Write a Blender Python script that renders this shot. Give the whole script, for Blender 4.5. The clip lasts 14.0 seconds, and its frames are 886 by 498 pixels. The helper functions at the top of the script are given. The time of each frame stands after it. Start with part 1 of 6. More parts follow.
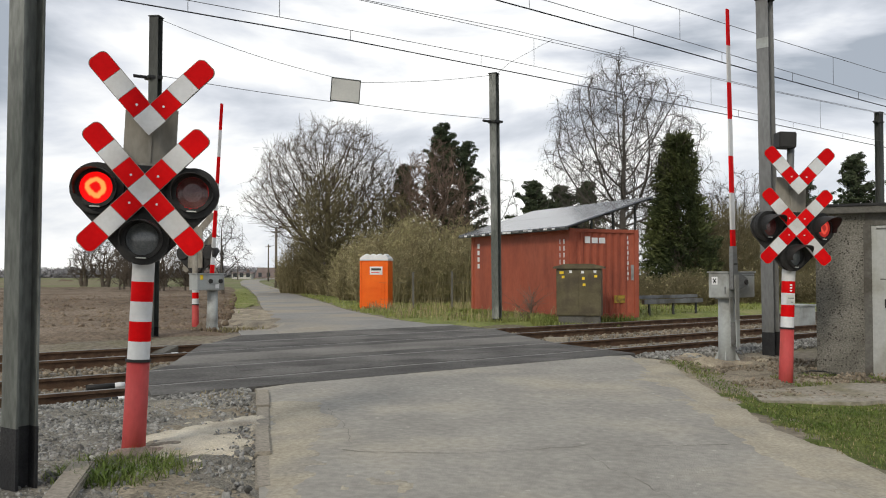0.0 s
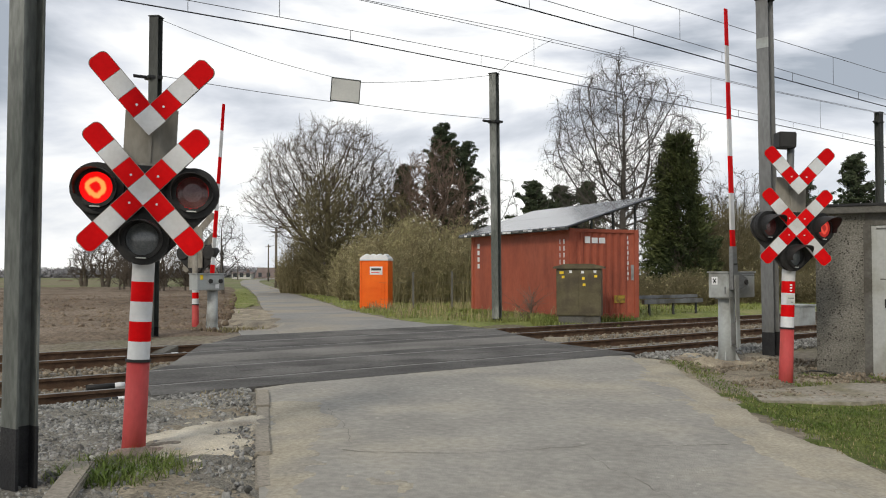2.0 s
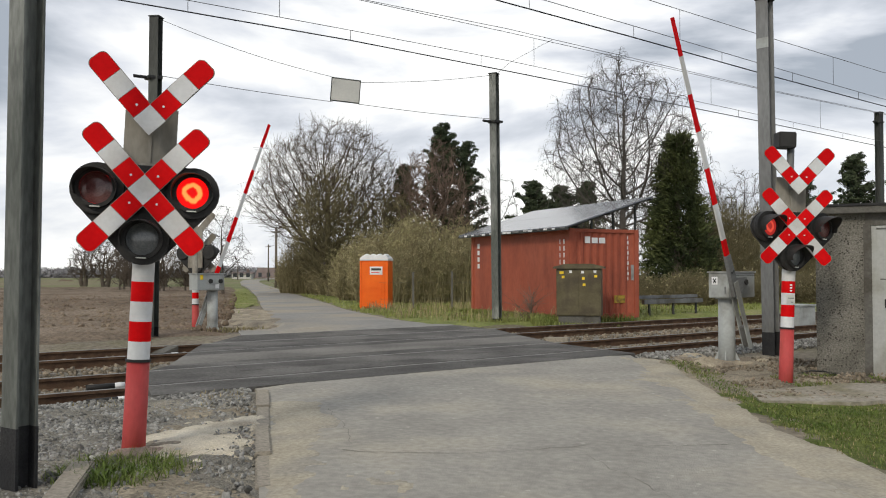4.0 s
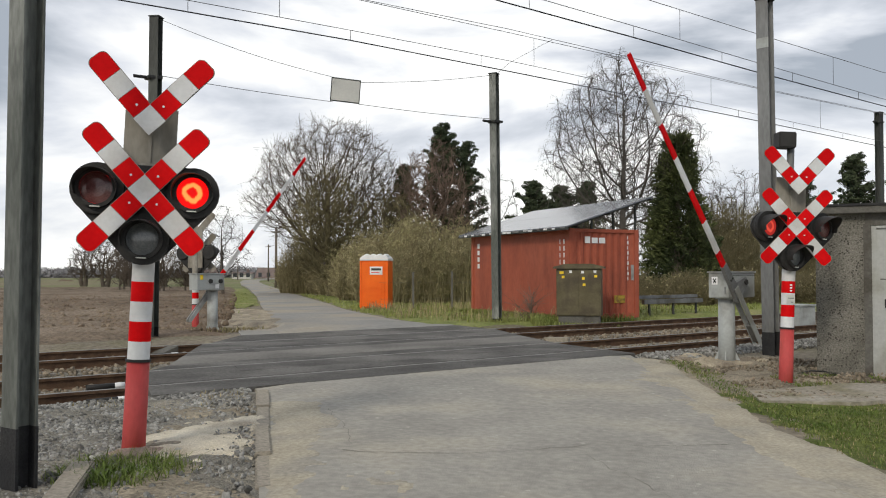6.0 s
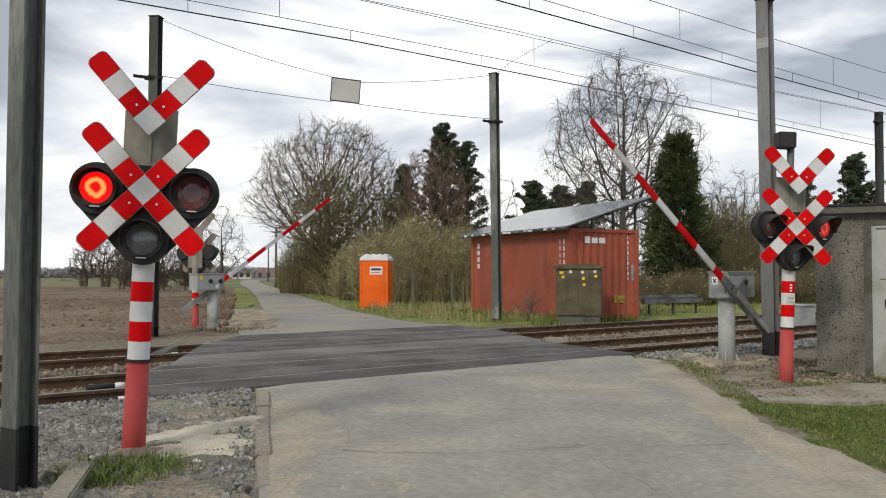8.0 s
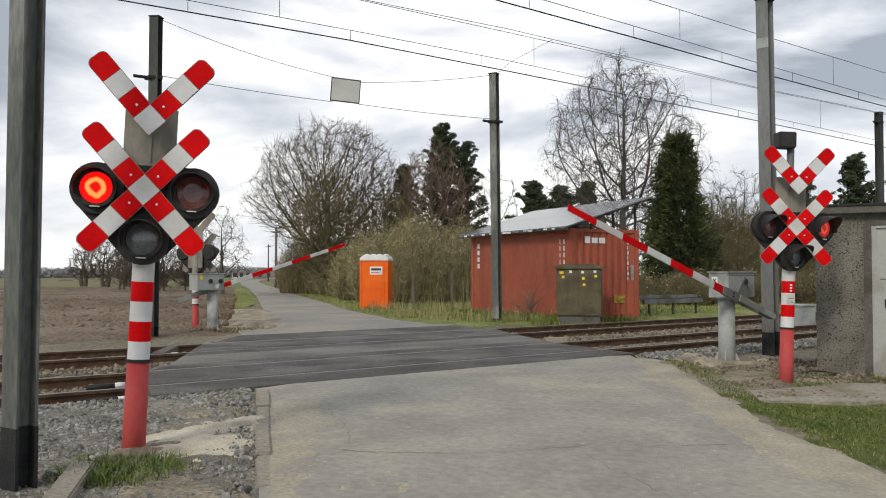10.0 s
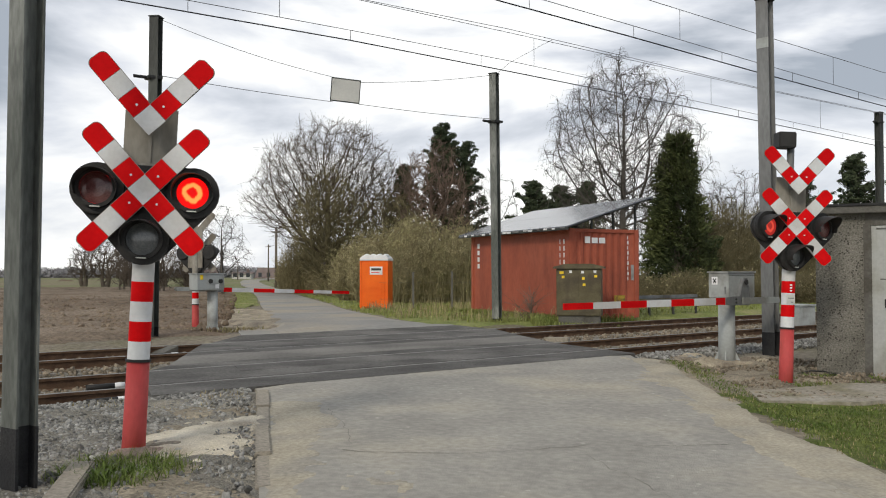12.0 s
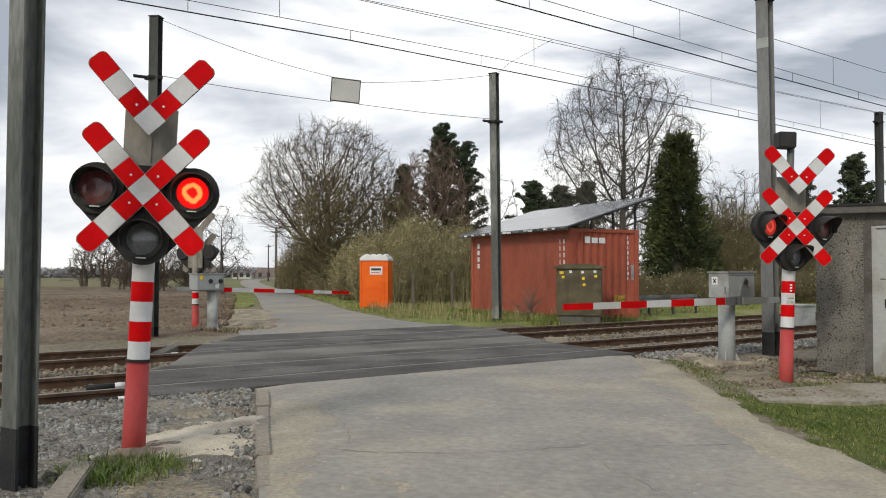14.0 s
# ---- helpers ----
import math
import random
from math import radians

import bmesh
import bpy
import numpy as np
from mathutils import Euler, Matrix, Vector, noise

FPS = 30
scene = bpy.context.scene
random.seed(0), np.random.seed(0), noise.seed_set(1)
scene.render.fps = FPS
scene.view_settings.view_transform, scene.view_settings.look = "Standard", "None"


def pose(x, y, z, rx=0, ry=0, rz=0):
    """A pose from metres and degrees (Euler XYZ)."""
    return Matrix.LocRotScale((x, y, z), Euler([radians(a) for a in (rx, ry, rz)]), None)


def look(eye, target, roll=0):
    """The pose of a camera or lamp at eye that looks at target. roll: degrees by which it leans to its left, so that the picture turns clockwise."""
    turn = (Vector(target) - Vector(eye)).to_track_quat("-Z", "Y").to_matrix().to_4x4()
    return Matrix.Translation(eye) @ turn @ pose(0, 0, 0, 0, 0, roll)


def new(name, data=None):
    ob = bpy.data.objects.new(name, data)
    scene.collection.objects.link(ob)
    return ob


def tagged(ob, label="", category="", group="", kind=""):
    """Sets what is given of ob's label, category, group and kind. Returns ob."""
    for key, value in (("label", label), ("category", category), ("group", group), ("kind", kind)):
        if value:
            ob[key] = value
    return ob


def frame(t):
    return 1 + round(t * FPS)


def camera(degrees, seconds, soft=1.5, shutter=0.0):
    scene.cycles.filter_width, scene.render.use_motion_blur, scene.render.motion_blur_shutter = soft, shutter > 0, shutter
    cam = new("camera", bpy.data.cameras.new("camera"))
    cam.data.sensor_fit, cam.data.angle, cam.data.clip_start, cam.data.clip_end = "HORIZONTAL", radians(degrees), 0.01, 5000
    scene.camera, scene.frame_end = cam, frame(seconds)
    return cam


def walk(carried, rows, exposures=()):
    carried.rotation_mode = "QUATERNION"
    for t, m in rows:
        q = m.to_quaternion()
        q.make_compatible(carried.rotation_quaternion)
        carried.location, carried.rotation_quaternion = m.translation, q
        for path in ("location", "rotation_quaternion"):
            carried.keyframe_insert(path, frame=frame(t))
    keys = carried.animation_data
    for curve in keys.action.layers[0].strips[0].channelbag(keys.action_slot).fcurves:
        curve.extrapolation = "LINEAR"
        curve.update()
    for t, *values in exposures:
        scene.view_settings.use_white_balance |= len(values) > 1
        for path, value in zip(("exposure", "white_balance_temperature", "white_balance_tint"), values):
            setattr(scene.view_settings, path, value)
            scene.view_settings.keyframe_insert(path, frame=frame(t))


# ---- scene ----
cam = camera(53.66, 14.0, soft=1.05)
EYE_Z = 1.2732
STAND = pose(0, 0, EYE_Z, 91.603, 0.082, 0)
walk(cam, [(0.0, STAND), (14.0, STAND)], exposures=[(0.0, 0.0), (14.0, 0.0)])

# ---- light: bright overcast afternoon ----
world = bpy.data.worlds.new("overcast_sky")
scene.world = world
world.use_nodes = True
wn, wl = world.node_tree.nodes, world.node_tree.links
wn.clear()
sky = wn.new("ShaderNodeTexSky")
sky.sky_type = "NISHITA"
sky.sun_disc = False
sky.sun_elevation, sky.sun_rotation = radians(38), radians(215)
wcoord = wn.new("ShaderNodeTexCoord")
wmap = wn.new("ShaderNodeMapping")
wmap.inputs["Scale"].default_value = (1.0, 1.0, 3.0)
wmap.inputs["Location"].default_value = (-0.75, 3.1, 0.35)
cl1 = wn.new("ShaderNodeTexNoise")
cl1.inputs["Scale"].default_value = 2.3
cl1.inputs["Detail"].default_value = 7
cl1.inputs["Roughness"].default_value = 0.52
cl1.inputs["Distortion"].default_value = 0.35
ramp = wn.new("ShaderNodeValToRGB")
re = ramp.color_ramp.elements
re[0].position, re[0].color = 0.35, (0.43, 0.475, 0.54, 1)
re[1].position, re[1].color = 0.515, (1.19, 1.19, 1.17, 1)
mid = re.new(0.44)
mid.color = (0.81, 0.84, 0.90, 1)
bgc = wn.new("ShaderNodeBackground")
bgc.inputs["Strength"].default_value = 0.98
bgs = wn.new("ShaderNodeBackground")
bgs.inputs["Strength"].default_value = 0.10
addw = wn.new("ShaderNodeMixShader")
addw.inputs[0].default_value = 0.93
wout = wn.new("ShaderNodeOutputWorld")
wl.new(wcoord.outputs["Generated"], wmap.inputs["Vector"])
wl.new(wmap.outputs["Vector"], cl1.inputs["Vector"])
wsep = wn.new("ShaderNodeSeparateXYZ")
wz = wn.new("ShaderNodeMapRange")
wz.inputs[1].default_value, wz.inputs[2].default_value, wz.inputs[3].default_value, wz.inputs[4].default_value = 0.05, 0.38, 0.015, -0.075
wsum = wn.new("ShaderNodeMath")
wl.new(wcoord.outputs["Generated"], wsep.inputs[0])
wl.new(wsep.outputs["Z"], wz.inputs[0])
wl.new(cl1.outputs["Fac"], wsum.inputs[0])
wl.new(wz.outputs[0], wsum.inputs[1])
wabs = wn.new("ShaderNodeMath")
wabs.operation = "ABSOLUTE"
wl.new(wsep.outputs["X"], wabs.inputs[0])
wside = wn.new("ShaderNodeMapRange")
wside.inputs[1].default_value, wside.inputs[2].default_value, wside.inputs[3].default_value, wside.inputs[4].default_value = 0.30, 0.50, 0.0, -0.19
wl.new(wabs.outputs[0], wside.inputs[0])
whigh = wn.new("ShaderNodeMapRange")
whigh.inputs[1].default_value, whigh.inputs[2].default_value = 0.06, 0.2
wl.new(wsep.outputs["Z"], whigh.inputs[0])
wheavy = wn.new("ShaderNodeMath")
wheavy.operation = "MULTIPLY_ADD"
wl.new(wside.outputs[0], wheavy.inputs[0])
wl.new(whigh.outputs[0], wheavy.inputs[1])
wl.new(wsum.outputs[0], wheavy.inputs[2])
wl.new(wheavy.outputs[0], ramp.inputs["Fac"])
wl.new(ramp.outputs["Color"], bgc.inputs["Color"])
wl.new(sky.outputs["Color"], bgs.inputs["Color"])
wl.new(bgs.outputs[0], addw.inputs[1])
wl.new(bgc.outputs[0], addw.inputs[2])
wl.new(addw.outputs[0], wout.inputs["Surface"])

sun = new("sun", bpy.data.lights.new("sun", "SUN"))
sun.data.energy, sun.data.angle, sun.data.color = 1.6, radians(12), (1.0, 0.92, 0.78)
sun.matrix_world = look((-14, -20, 22), (0, 8, 0))


# ---- materials ----
def mat(name, a, b=None, scale=4.0, rough=0.7, metal=0.0, bump=0.0, bscale=None, fine=0.25, c=None, cscale=0.6, cpos=(0.45, 0.62), rand=0.0, island=False, stretch=None, dist=0.02, spec=0.25, spots=None):
    """Two-scale noise paint: a and b mixed by large noise, fine grain on top, c in broad stains."""
    m = bpy.data.materials.new(name)
    m.use_nodes = True
    n, l = m.node_tree.nodes, m.node_tree.links
    p = n["Principled BSDF"]
    p.inputs["Roughness"].default_value, p.inputs["Metallic"].default_value = rough, metal
    p.inputs["Specular IOR Level"].default_value = spec
    b = b or tuple(min(1, v * 1.25) for v in a)
    tc = n.new("ShaderNodeTexCoord")
    vec = tc.outputs["Object"]
    if stretch:
        mp = n.new("ShaderNodeMapping")
        mp.inputs["Scale"].default_value = stretch
        l.new(vec, mp.inputs["Vector"])
        vec = mp.outputs["Vector"]

    def noise_at(s, detail=5):
        t = n.new("ShaderNodeTexNoise")
        t.inputs["Scale"].default_value, t.inputs["Detail"].default_value = s, detail
        l.new(vec, t.inputs["Vector"])
        return t.outputs["Fac"]

    def mixc(fac, x, y, mode="MIX"):
        mx = n.new("ShaderNodeMix")
        mx.data_type, mx.blend_type = "RGBA", mode
        for sock, val in ((mx.inputs[0], fac), (mx.inputs[6], x), (mx.inputs[7], y)):
            if hasattr(val, "is_linked"):
                l.new(val, sock)
            else:
                sock.default_value = val if isinstance(val, (int, float)) else (*val, 1)
        return mx.outputs[2]

    def stretchv(fac, lo, hi, to0=0.0, to1=1.0):
        r = n.new("ShaderNodeMapRange")
        r.inputs[1].default_value, r.inputs[2].default_value, r.inputs[3].default_value, r.inputs[4].default_value = lo, hi, to0, to1
        l.new(fac, r.inputs[0])
        return r.outputs[0]

    col = mixc(stretchv(noise_at(scale), 0.35, 0.65), a, b)
    if c:
        col = mixc(stretchv(noise_at(cscale, 6), *cpos), col, c)
    if spots:
        vo = n.new("ShaderNodeTexVoronoi")
        vo.inputs["Scale"].default_value = spots[1]
        l.new(vec, vo.inputs["Vector"])
        gate = n.new("ShaderNodeMath")
        gate.operation = "MULTIPLY"
        l.new(stretchv(vo.outputs["Distance"], spots[2], spots[2] * 0.6), gate.inputs[0])
        l.new(stretchv(noise_at(spots[1] * 0.3, 2), 0.42, 0.55), gate.inputs[1])
        col = mixc(gate.outputs[0], col, spots[0])
    g = stretchv(noise_at(scale * 14, 3), 0.3, 0.7, 1 - fine, 1 + fine)
    hsv = n.new("ShaderNodeHueSaturation")
    l.new(col, hsv.inputs["Color"])
    val = g
    if rand:
        src = n.new("ShaderNodeNewGeometry").outputs["Random Per Island"] if island else n.new("ShaderNodeObjectInfo").outputs["Random"]
        mu = n.new("ShaderNodeMath")
        mu.operation = "MULTIPLY"
        l.new(g, mu.inputs[0])
        l.new(stretchv(src, 0, 1, 1 - rand, 1 + rand), mu.inputs[1])
        val = mu.outputs[0]
    l.new(val, hsv.inputs["Value"])
    l.new(hsv.outputs["Color"], p.inputs["Base Color"])
    if bump:
        bp = n.new("ShaderNodeBump")
        bp.inputs["Strength"].default_value, bp.inputs["Distance"].default_value = bump, dist
        l.new(noise_at(bscale or scale * 10, 6), bp.inputs["Height"])
        l.new(bp.outputs["Normal"], p.inputs["Normal"])
    return m


def glow(name, core, edge, strength):
    """Lit lamp lens: a hot ring fading to deep red."""
    m = bpy.data.materials.new(name)
    m.use_nodes = True
    n, l = m.node_tree.nodes, m.node_tree.links
    p = n["Principled BSDF"]
    p.inputs["Base Color"].default_value = (0.2, 0.005, 0.005, 1)
    p.inputs["Specular IOR Level"].default_value = 0.1
    tc = n.new("ShaderNodeTexCoord")
    ln = n.new("ShaderNodeVectorMath")
    ln.operation = "LENGTH"
    l.new(tc.outputs["Object"], ln.inputs[0])
    nz = n.new("ShaderNodeTexNoise")
    nz.inputs["Scale"].default_value = 14
    l.new(tc.outputs["Object"], nz.inputs["Vector"])
    ad = n.new("ShaderNodeMath")
    ad.operation = "MULTIPLY_ADD"
    ad.inputs[1].default_value = 0.05
    l.new(nz.outputs["Fac"], ad.inputs[0])
    l.new(ln.outputs["Value"], ad.inputs[2])
    r = n.new("ShaderNodeValToRGB")
    e = r.color_ramp.elements
    e[0].position, e[0].color = 0.035, (edge[0] * 0.75, edge[1] * 2, edge[2] * 2, 1)
    e[1].position, e[1].color = 0.130, (*edge, 1)
    for at_r, colour in ((0.062, edge), (0.072, core), (0.092, core), (0.104, edge)):
        e.new(at_r).color = (*colour, 1)
    l.new(ad.outputs[0], r.inputs["Fac"])
    l.new(r.outputs["Color"], p.inputs["Emission Color"])
    p.inputs["Emission Strength"].default_value = strength
    return m


M = {
    "road": mat("road_concrete", (0.292, 0.276, 0.243), (0.355, 0.336, 0.296), 1.1, 0.9, bump=0.35, bscale=70, fine=0.14, c=(0.42, 0.375, 0.295), cscale=0.55, cpos=(0.5, 0.74), spots=((0.44, 0.415, 0.36), 7, 0.15)),
    "road_far": mat("road_far", (0.25, 0.242, 0.225), (0.31, 0.298, 0.275), 0.5, 0.9, fine=0.1, c=(0.345, 0.305, 0.24), cscale=0.25),
    "deck": mat("crossing_rubber", (0.084, 0.080, 0.075), (0.125, 0.119, 0.111), 1.5, 0.85, bump=0.5, bscale=45, fine=0.25, c=(0.17, 0.162, 0.15), cscale=0.7, rand=0.06, spec=0.12),
    "deck_mid": mat("crossing_asphalt", (0.20, 0.19, 0.172), (0.255, 0.243, 0.22), 1.2, 0.88, bump=0.3, bscale=60, fine=0.18, c=(0.15, 0.142, 0.13), spec=0.15),
    "kerb": mat("kerb_concrete", (0.29, 0.258, 0.205), (0.37, 0.335, 0.275), 2.0, 0.9, bump=0.3, bscale=40, c=(0.26, 0.23, 0.19), cscale=2),
    "earth": mat("earth", (0.17, 0.145, 0.11), (0.25, 0.215, 0.165), 0.7, 0.95, bump=0.7, bscale=16, fine=0.3, c=(0.15, 0.14, 0.075), cscale=0.35, cpos=(0.52, 0.66), dist=0.05),
    "gravel_bed": mat("gravel_bed", (0.165, 0.152, 0.125), (0.26, 0.243, 0.205), 5, 0.95, bump=1.0, bscale=22, fine=0.45, c=(0.32, 0.29, 0.23), cscale=1.3, cpos=(0.5, 0.64), dist=0.05),
    "plough": mat("ploughed_soil", (0.12, 0.088, 0.06), (0.195, 0.145, 0.102), 0.9, 0.95, bump=1.0, bscale=5, fine=0.35, c=(0.235, 0.185, 0.135), cscale=0.12, dist=0.12),
    "meadow": mat("meadow", (0.13, 0.15, 0.055), (0.19, 0.19, 0.08), 0.08, 0.95, fine=0.2, c=(0.2, 0.17, 0.1), cscale=0.02),
    "sand": mat("sand", (0.33, 0.275, 0.195), (0.45, 0.39, 0.29), 4, 0.95, bump=1.0, bscale=18, fine=0.3, c=(0.24, 0.2, 0.15), cscale=2.2, cpos=(0.45, 0.6), dist=0.04),
    "pale_sand": mat("pale_spilled_sand", (0.52, 0.465, 0.36), (0.62, 0.565, 0.46), 6, 0.95, bump=0.7, bscale=20, fine=0.25, c=(0.38, 0.33, 0.255), cscale=3, cpos=(0.5, 0.66), dist=0.03),
    "dirt": mat("sandy_dirt", (0.20, 0.17, 0.125), (0.30, 0.26, 0.195), 2.5, 0.95, bump=1.0, bscale=16, fine=0.35, c=(0.37, 0.32, 0.235), cscale=1.1, cpos=(0.5, 0.66), dist=0.05),
    "stone": mat("ballast_stone", (0.17, 0.165, 0.152), (0.30, 0.295, 0.275), 3, 0.9, fine=0.2, rand=0.5, island=True),
    "stone_brown": mat("brown_ballast_stone", (0.17, 0.14, 0.10), (0.26, 0.215, 0.16), 3, 0.9, fine=0.2, rand=0.4, island=True),
    "sleeper": mat("sleeper_concrete", (0.22, 0.2, 0.17), None, 3, 0.9, bump=0.2),
    "rust": mat("rail_rust", (0.075, 0.045, 0.03), (0.13, 0.08, 0.05), 6, 0.8, bump=0.2, fine=0.2, spec=0.15),
    "railtop": mat("rail_worn_top", (0.20, 0.192, 0.18), (0.26, 0.25, 0.235), 3, 0.55, 0.4, fine=0.1),
    "grass": mat("grass_blades", (0.09, 0.135, 0.027), (0.17, 0.20, 0.052), 1.6, 0.8, fine=0.2, rand=0.35, island=True),
    "dry_grass": mat("dry_grass_blades", (0.36, 0.29, 0.17), (0.24, 0.22, 0.1), 0.9, 0.85, fine=0.2, rand=0.4, island=True),
    "steel": mat("weathered_galvanised_steel", (0.19, 0.195, 0.195), (0.27, 0.275, 0.275), 2.2, 0.6, 0.35, bump=0.12, fine=0.12, c=(0.12, 0.115, 0.105), cscale=1.2, stretch=(1, 1, 0.25)),
    "steel_dark": mat("dark_weathered_steel", (0.055, 0.06, 0.055), (0.10, 0.105, 0.095), 2, 0.6, 0.25, bump=0.15, fine=0.2, c=(0.035, 0.035, 0.035), cscale=1.5, stretch=(1, 1, 0.2)),
    "steel_mid": mat("green_grey_weathered_steel", (0.11, 0.118, 0.106), (0.17, 0.178, 0.164), 2.5, 0.6, 0.15, bump=0.2, fine=0.25, c=(0.30, 0.31, 0.285), cscale=3, cpos=(0.5, 0.66), stretch=(1, 1, 0.25)),
    "tar": mat("tar_coating", (0.02, 0.02, 0.022), (0.035, 0.035, 0.035), 5, 0.6, bump=0.2),
    "grey_box": mat("grey_painted_housing", (0.36, 0.38, 0.375), (0.44, 0.46, 0.45), 2, 0.55, fine=0.06, c=(0.25, 0.25, 0.23), cscale=2.2),
    "grey_plate": mat("grey_back_plate", (0.26, 0.24, 0.2), (0.33, 0.31, 0.27), 2.5, 0.7, fine=0.1, c=(0.18, 0.16, 0.13), cscale=3, stretch=(1, 1, 0.4)),
    "red": mat("red_reflective_film", (0.70, 0.005, 0.007), (0.76, 0.008, 0.009), 3, 0.5, fine=0.05, c=(0.60, 0.005, 0.007), cscale=2, spec=0.05),
    "white": mat("white_reflective_film", (0.66, 0.67, 0.68), (0.74, 0.75, 0.75), 2.5, 0.5, fine=0.04, c=(0.58, 0.57, 0.55), cscale=1.6, spec=0.15),
    "red_base": mat("faded_red_plastic", (0.47, 0.055, 0.055), (0.55, 0.11, 0.10), 2.5, 0.6, fine=0.08, c=(0.40, 0.06, 0.05), cscale=4, stretch=(1, 1, 0.4)),
    "black": mat("black_housing", (0.022, 0.022, 0.022), (0.04, 0.038, 0.036), 5, 0.55, fine=0.15, bump=0.1),
    "lens_off": mat("unlit_red_lens", (0.10, 0.022, 0.022), (0.17, 0.075, 0.07), 9, 0.18, fine=0.3, spec=0.6),
    "lens_clear": mat("clear_lens", (0.10, 0.11, 0.115), (0.18, 0.19, 0.195), 7, 0.12, fine=0.2, spec=0.7),
    "lens_on": glow("lit_red_lens", (1.0, 0.42, 0.10), (0.92, 0.005, 0.005), 1.0),
    "lens_side": glow("lit_red_lens_off_axis", (0.9, 0.10, 0.06), (0.42, 0.03, 0.025), 0.8),
    "container": mat("brick_red_container_paint", (0.335, 0.083, 0.046), (0.40, 0.108, 0.062), 0.8, 0.6, fine=0.1, c=(0.245, 0.066, 0.040), cscale=1.2, cpos=(0.5, 0.74), stretch=(1, 1, 0.45), bump=0.15),
    "orange": mat("orange_plastic", (0.85, 0.13, 0.008), (0.9, 0.16, 0.012), 2, 0.5, fine=0.04),
    "white_plastic": mat("white_plastic", (0.72, 0.72, 0.72), (0.8, 0.8, 0.8), 4, 0.5, fine=0.04),
    "olive": mat("olive_brown_cabinet", (0.105, 0.09, 0.05), (0.14, 0.12, 0.07), 2, 0.65, fine=0.1, c=(0.085, 0.07, 0.045), cscale=2.5),
    "solar": mat("solar_glass", (0.05, 0.056, 0.07), (0.08, 0.086, 0.10), 2, 0.16, fine=0.05, spec=0.9),
    "hut": mat("exposed_aggregate_concrete", (0.125, 0.119, 0.10), (0.175, 0.166, 0.142), 3, 0.95, bump=0.8, bscale=45, fine=0.35, c=(0.225, 0.213, 0.185), cscale=1.4, cpos=(0.45, 0.66), dist=0.02, spots=((0.058, 0.053, 0.044), 30, 0.40)),
    "hut_smooth": mat("grey_concrete", (0.12, 0.116, 0.104), (0.165, 0.158, 0.143), 2, 0.9, bump=0.3, fine=0.15, c=(0.085, 0.078, 0.066), cscale=2),
    "door": mat("grey_white_door_paint", (0.42, 0.43, 0.42), (0.5, 0.51, 0.49), 2, 0.6, fine=0.06, c=(0.34, 0.34, 0.31), cscale=2),
    "slab": mat("old_concrete_slab", (0.28, 0.25, 0.20), (0.36, 0.33, 0.275), 1.3, 0.95, bump=0.4, bscale=30, c=(0.22, 0.2, 0.13), cscale=1.6),
    "bark": mat("grey_brown_bark", (0.10, 0.082, 0.065), (0.16, 0.135, 0.11), 2, 0.95, fine=0.2),
    "twig": mat("bare_brown_twigs", (0.085, 0.068, 0.052), (0.135, 0.112, 0.088), 0.5, 0.95, fine=0.2, rand=0.3, island=True),
    "birch_twig": mat("grey_birch_twigs", (0.07, 0.062, 0.054), (0.12, 0.108, 0.097), 0.5, 0.95, fine=0.2, rand=0.3, island=True),
    "hedge": mat("hedge_twigs", (0.24, 0.205, 0.115), (0.34, 0.295, 0.165), 0.4, 0.95, fine=0.2, rand=0.3, island=True),
    "buds": mat("pale_budding_leaves", (0.40, 0.35, 0.20), (0.28, 0.265, 0.11), 0.5, 0.9, fine=0.15, rand=0.25, island=True),
    "pine": mat("dark_pine_needles", (0.038, 0.054, 0.028), (0.068, 0.085, 0.042), 0.6, 0.8, fine=0.3, rand=0.4, island=True),
    "ivy": mat("dark_conifer_foliage", (0.038, 0.052, 0.020), (0.095, 0.108, 0.036), 0.55, 0.8, fine=0.3, rand=0.5, island=True),
    # Distance haze is put into this pale grey wood colour.
    "haze_paled_wood": mat("distant_wood", (0.21, 0.205, 0.21), (0.27, 0.26, 0.265), 0.05, 0.95, fine=0.2, rand=0.3, island=True),
    "wire": mat("dark_wire", (0.03, 0.03, 0.032), None, 3, 0.6, 0.3),
    "wire_grey": mat("grey_wire", (0.12, 0.12, 0.125), None, 3, 0.6, 0.3),
    "yellow": mat("yellow_label", (0.72, 0.5, 0.03), None, 8, 0.6, fine=0.05),
    "lawn": mat("mossy_short_turf", (0.085, 0.115, 0.026), (0.145, 0.166, 0.045), 1.3, 0.95, bump=1.0, bscale=38, fine=0.35, c=(0.20, 0.18, 0.08), cscale=0.9, cpos=(0.54, 0.76), dist=0.04),
    "drift": mat("thin_sand_on_concrete", (0.36, 0.32, 0.245), (0.43, 0.385, 0.30), 2.2, 0.95, bump=0.4, bscale=35, fine=0.18, c=(0.32, 0.295, 0.245), cscale=1.6, cpos=(0.48, 0.64)),
    "crack": mat("crack_dirt", (0.15, 0.138, 0.115), (0.19, 0.175, 0.15), 4, 0.95),
    "olive_twig": mat("olive_brown_twigs", (0.13, 0.112, 0.062), (0.20, 0.172, 0.095), 0.4, 0.95, fine=0.2, rand=0.25, island=True),
    "plum_twig": mat("reddish_brown_twigs", (0.16, 0.112, 0.088), (0.225, 0.165, 0.13), 0.4, 0.95, fine=0.2, rand=0.25, island=True),
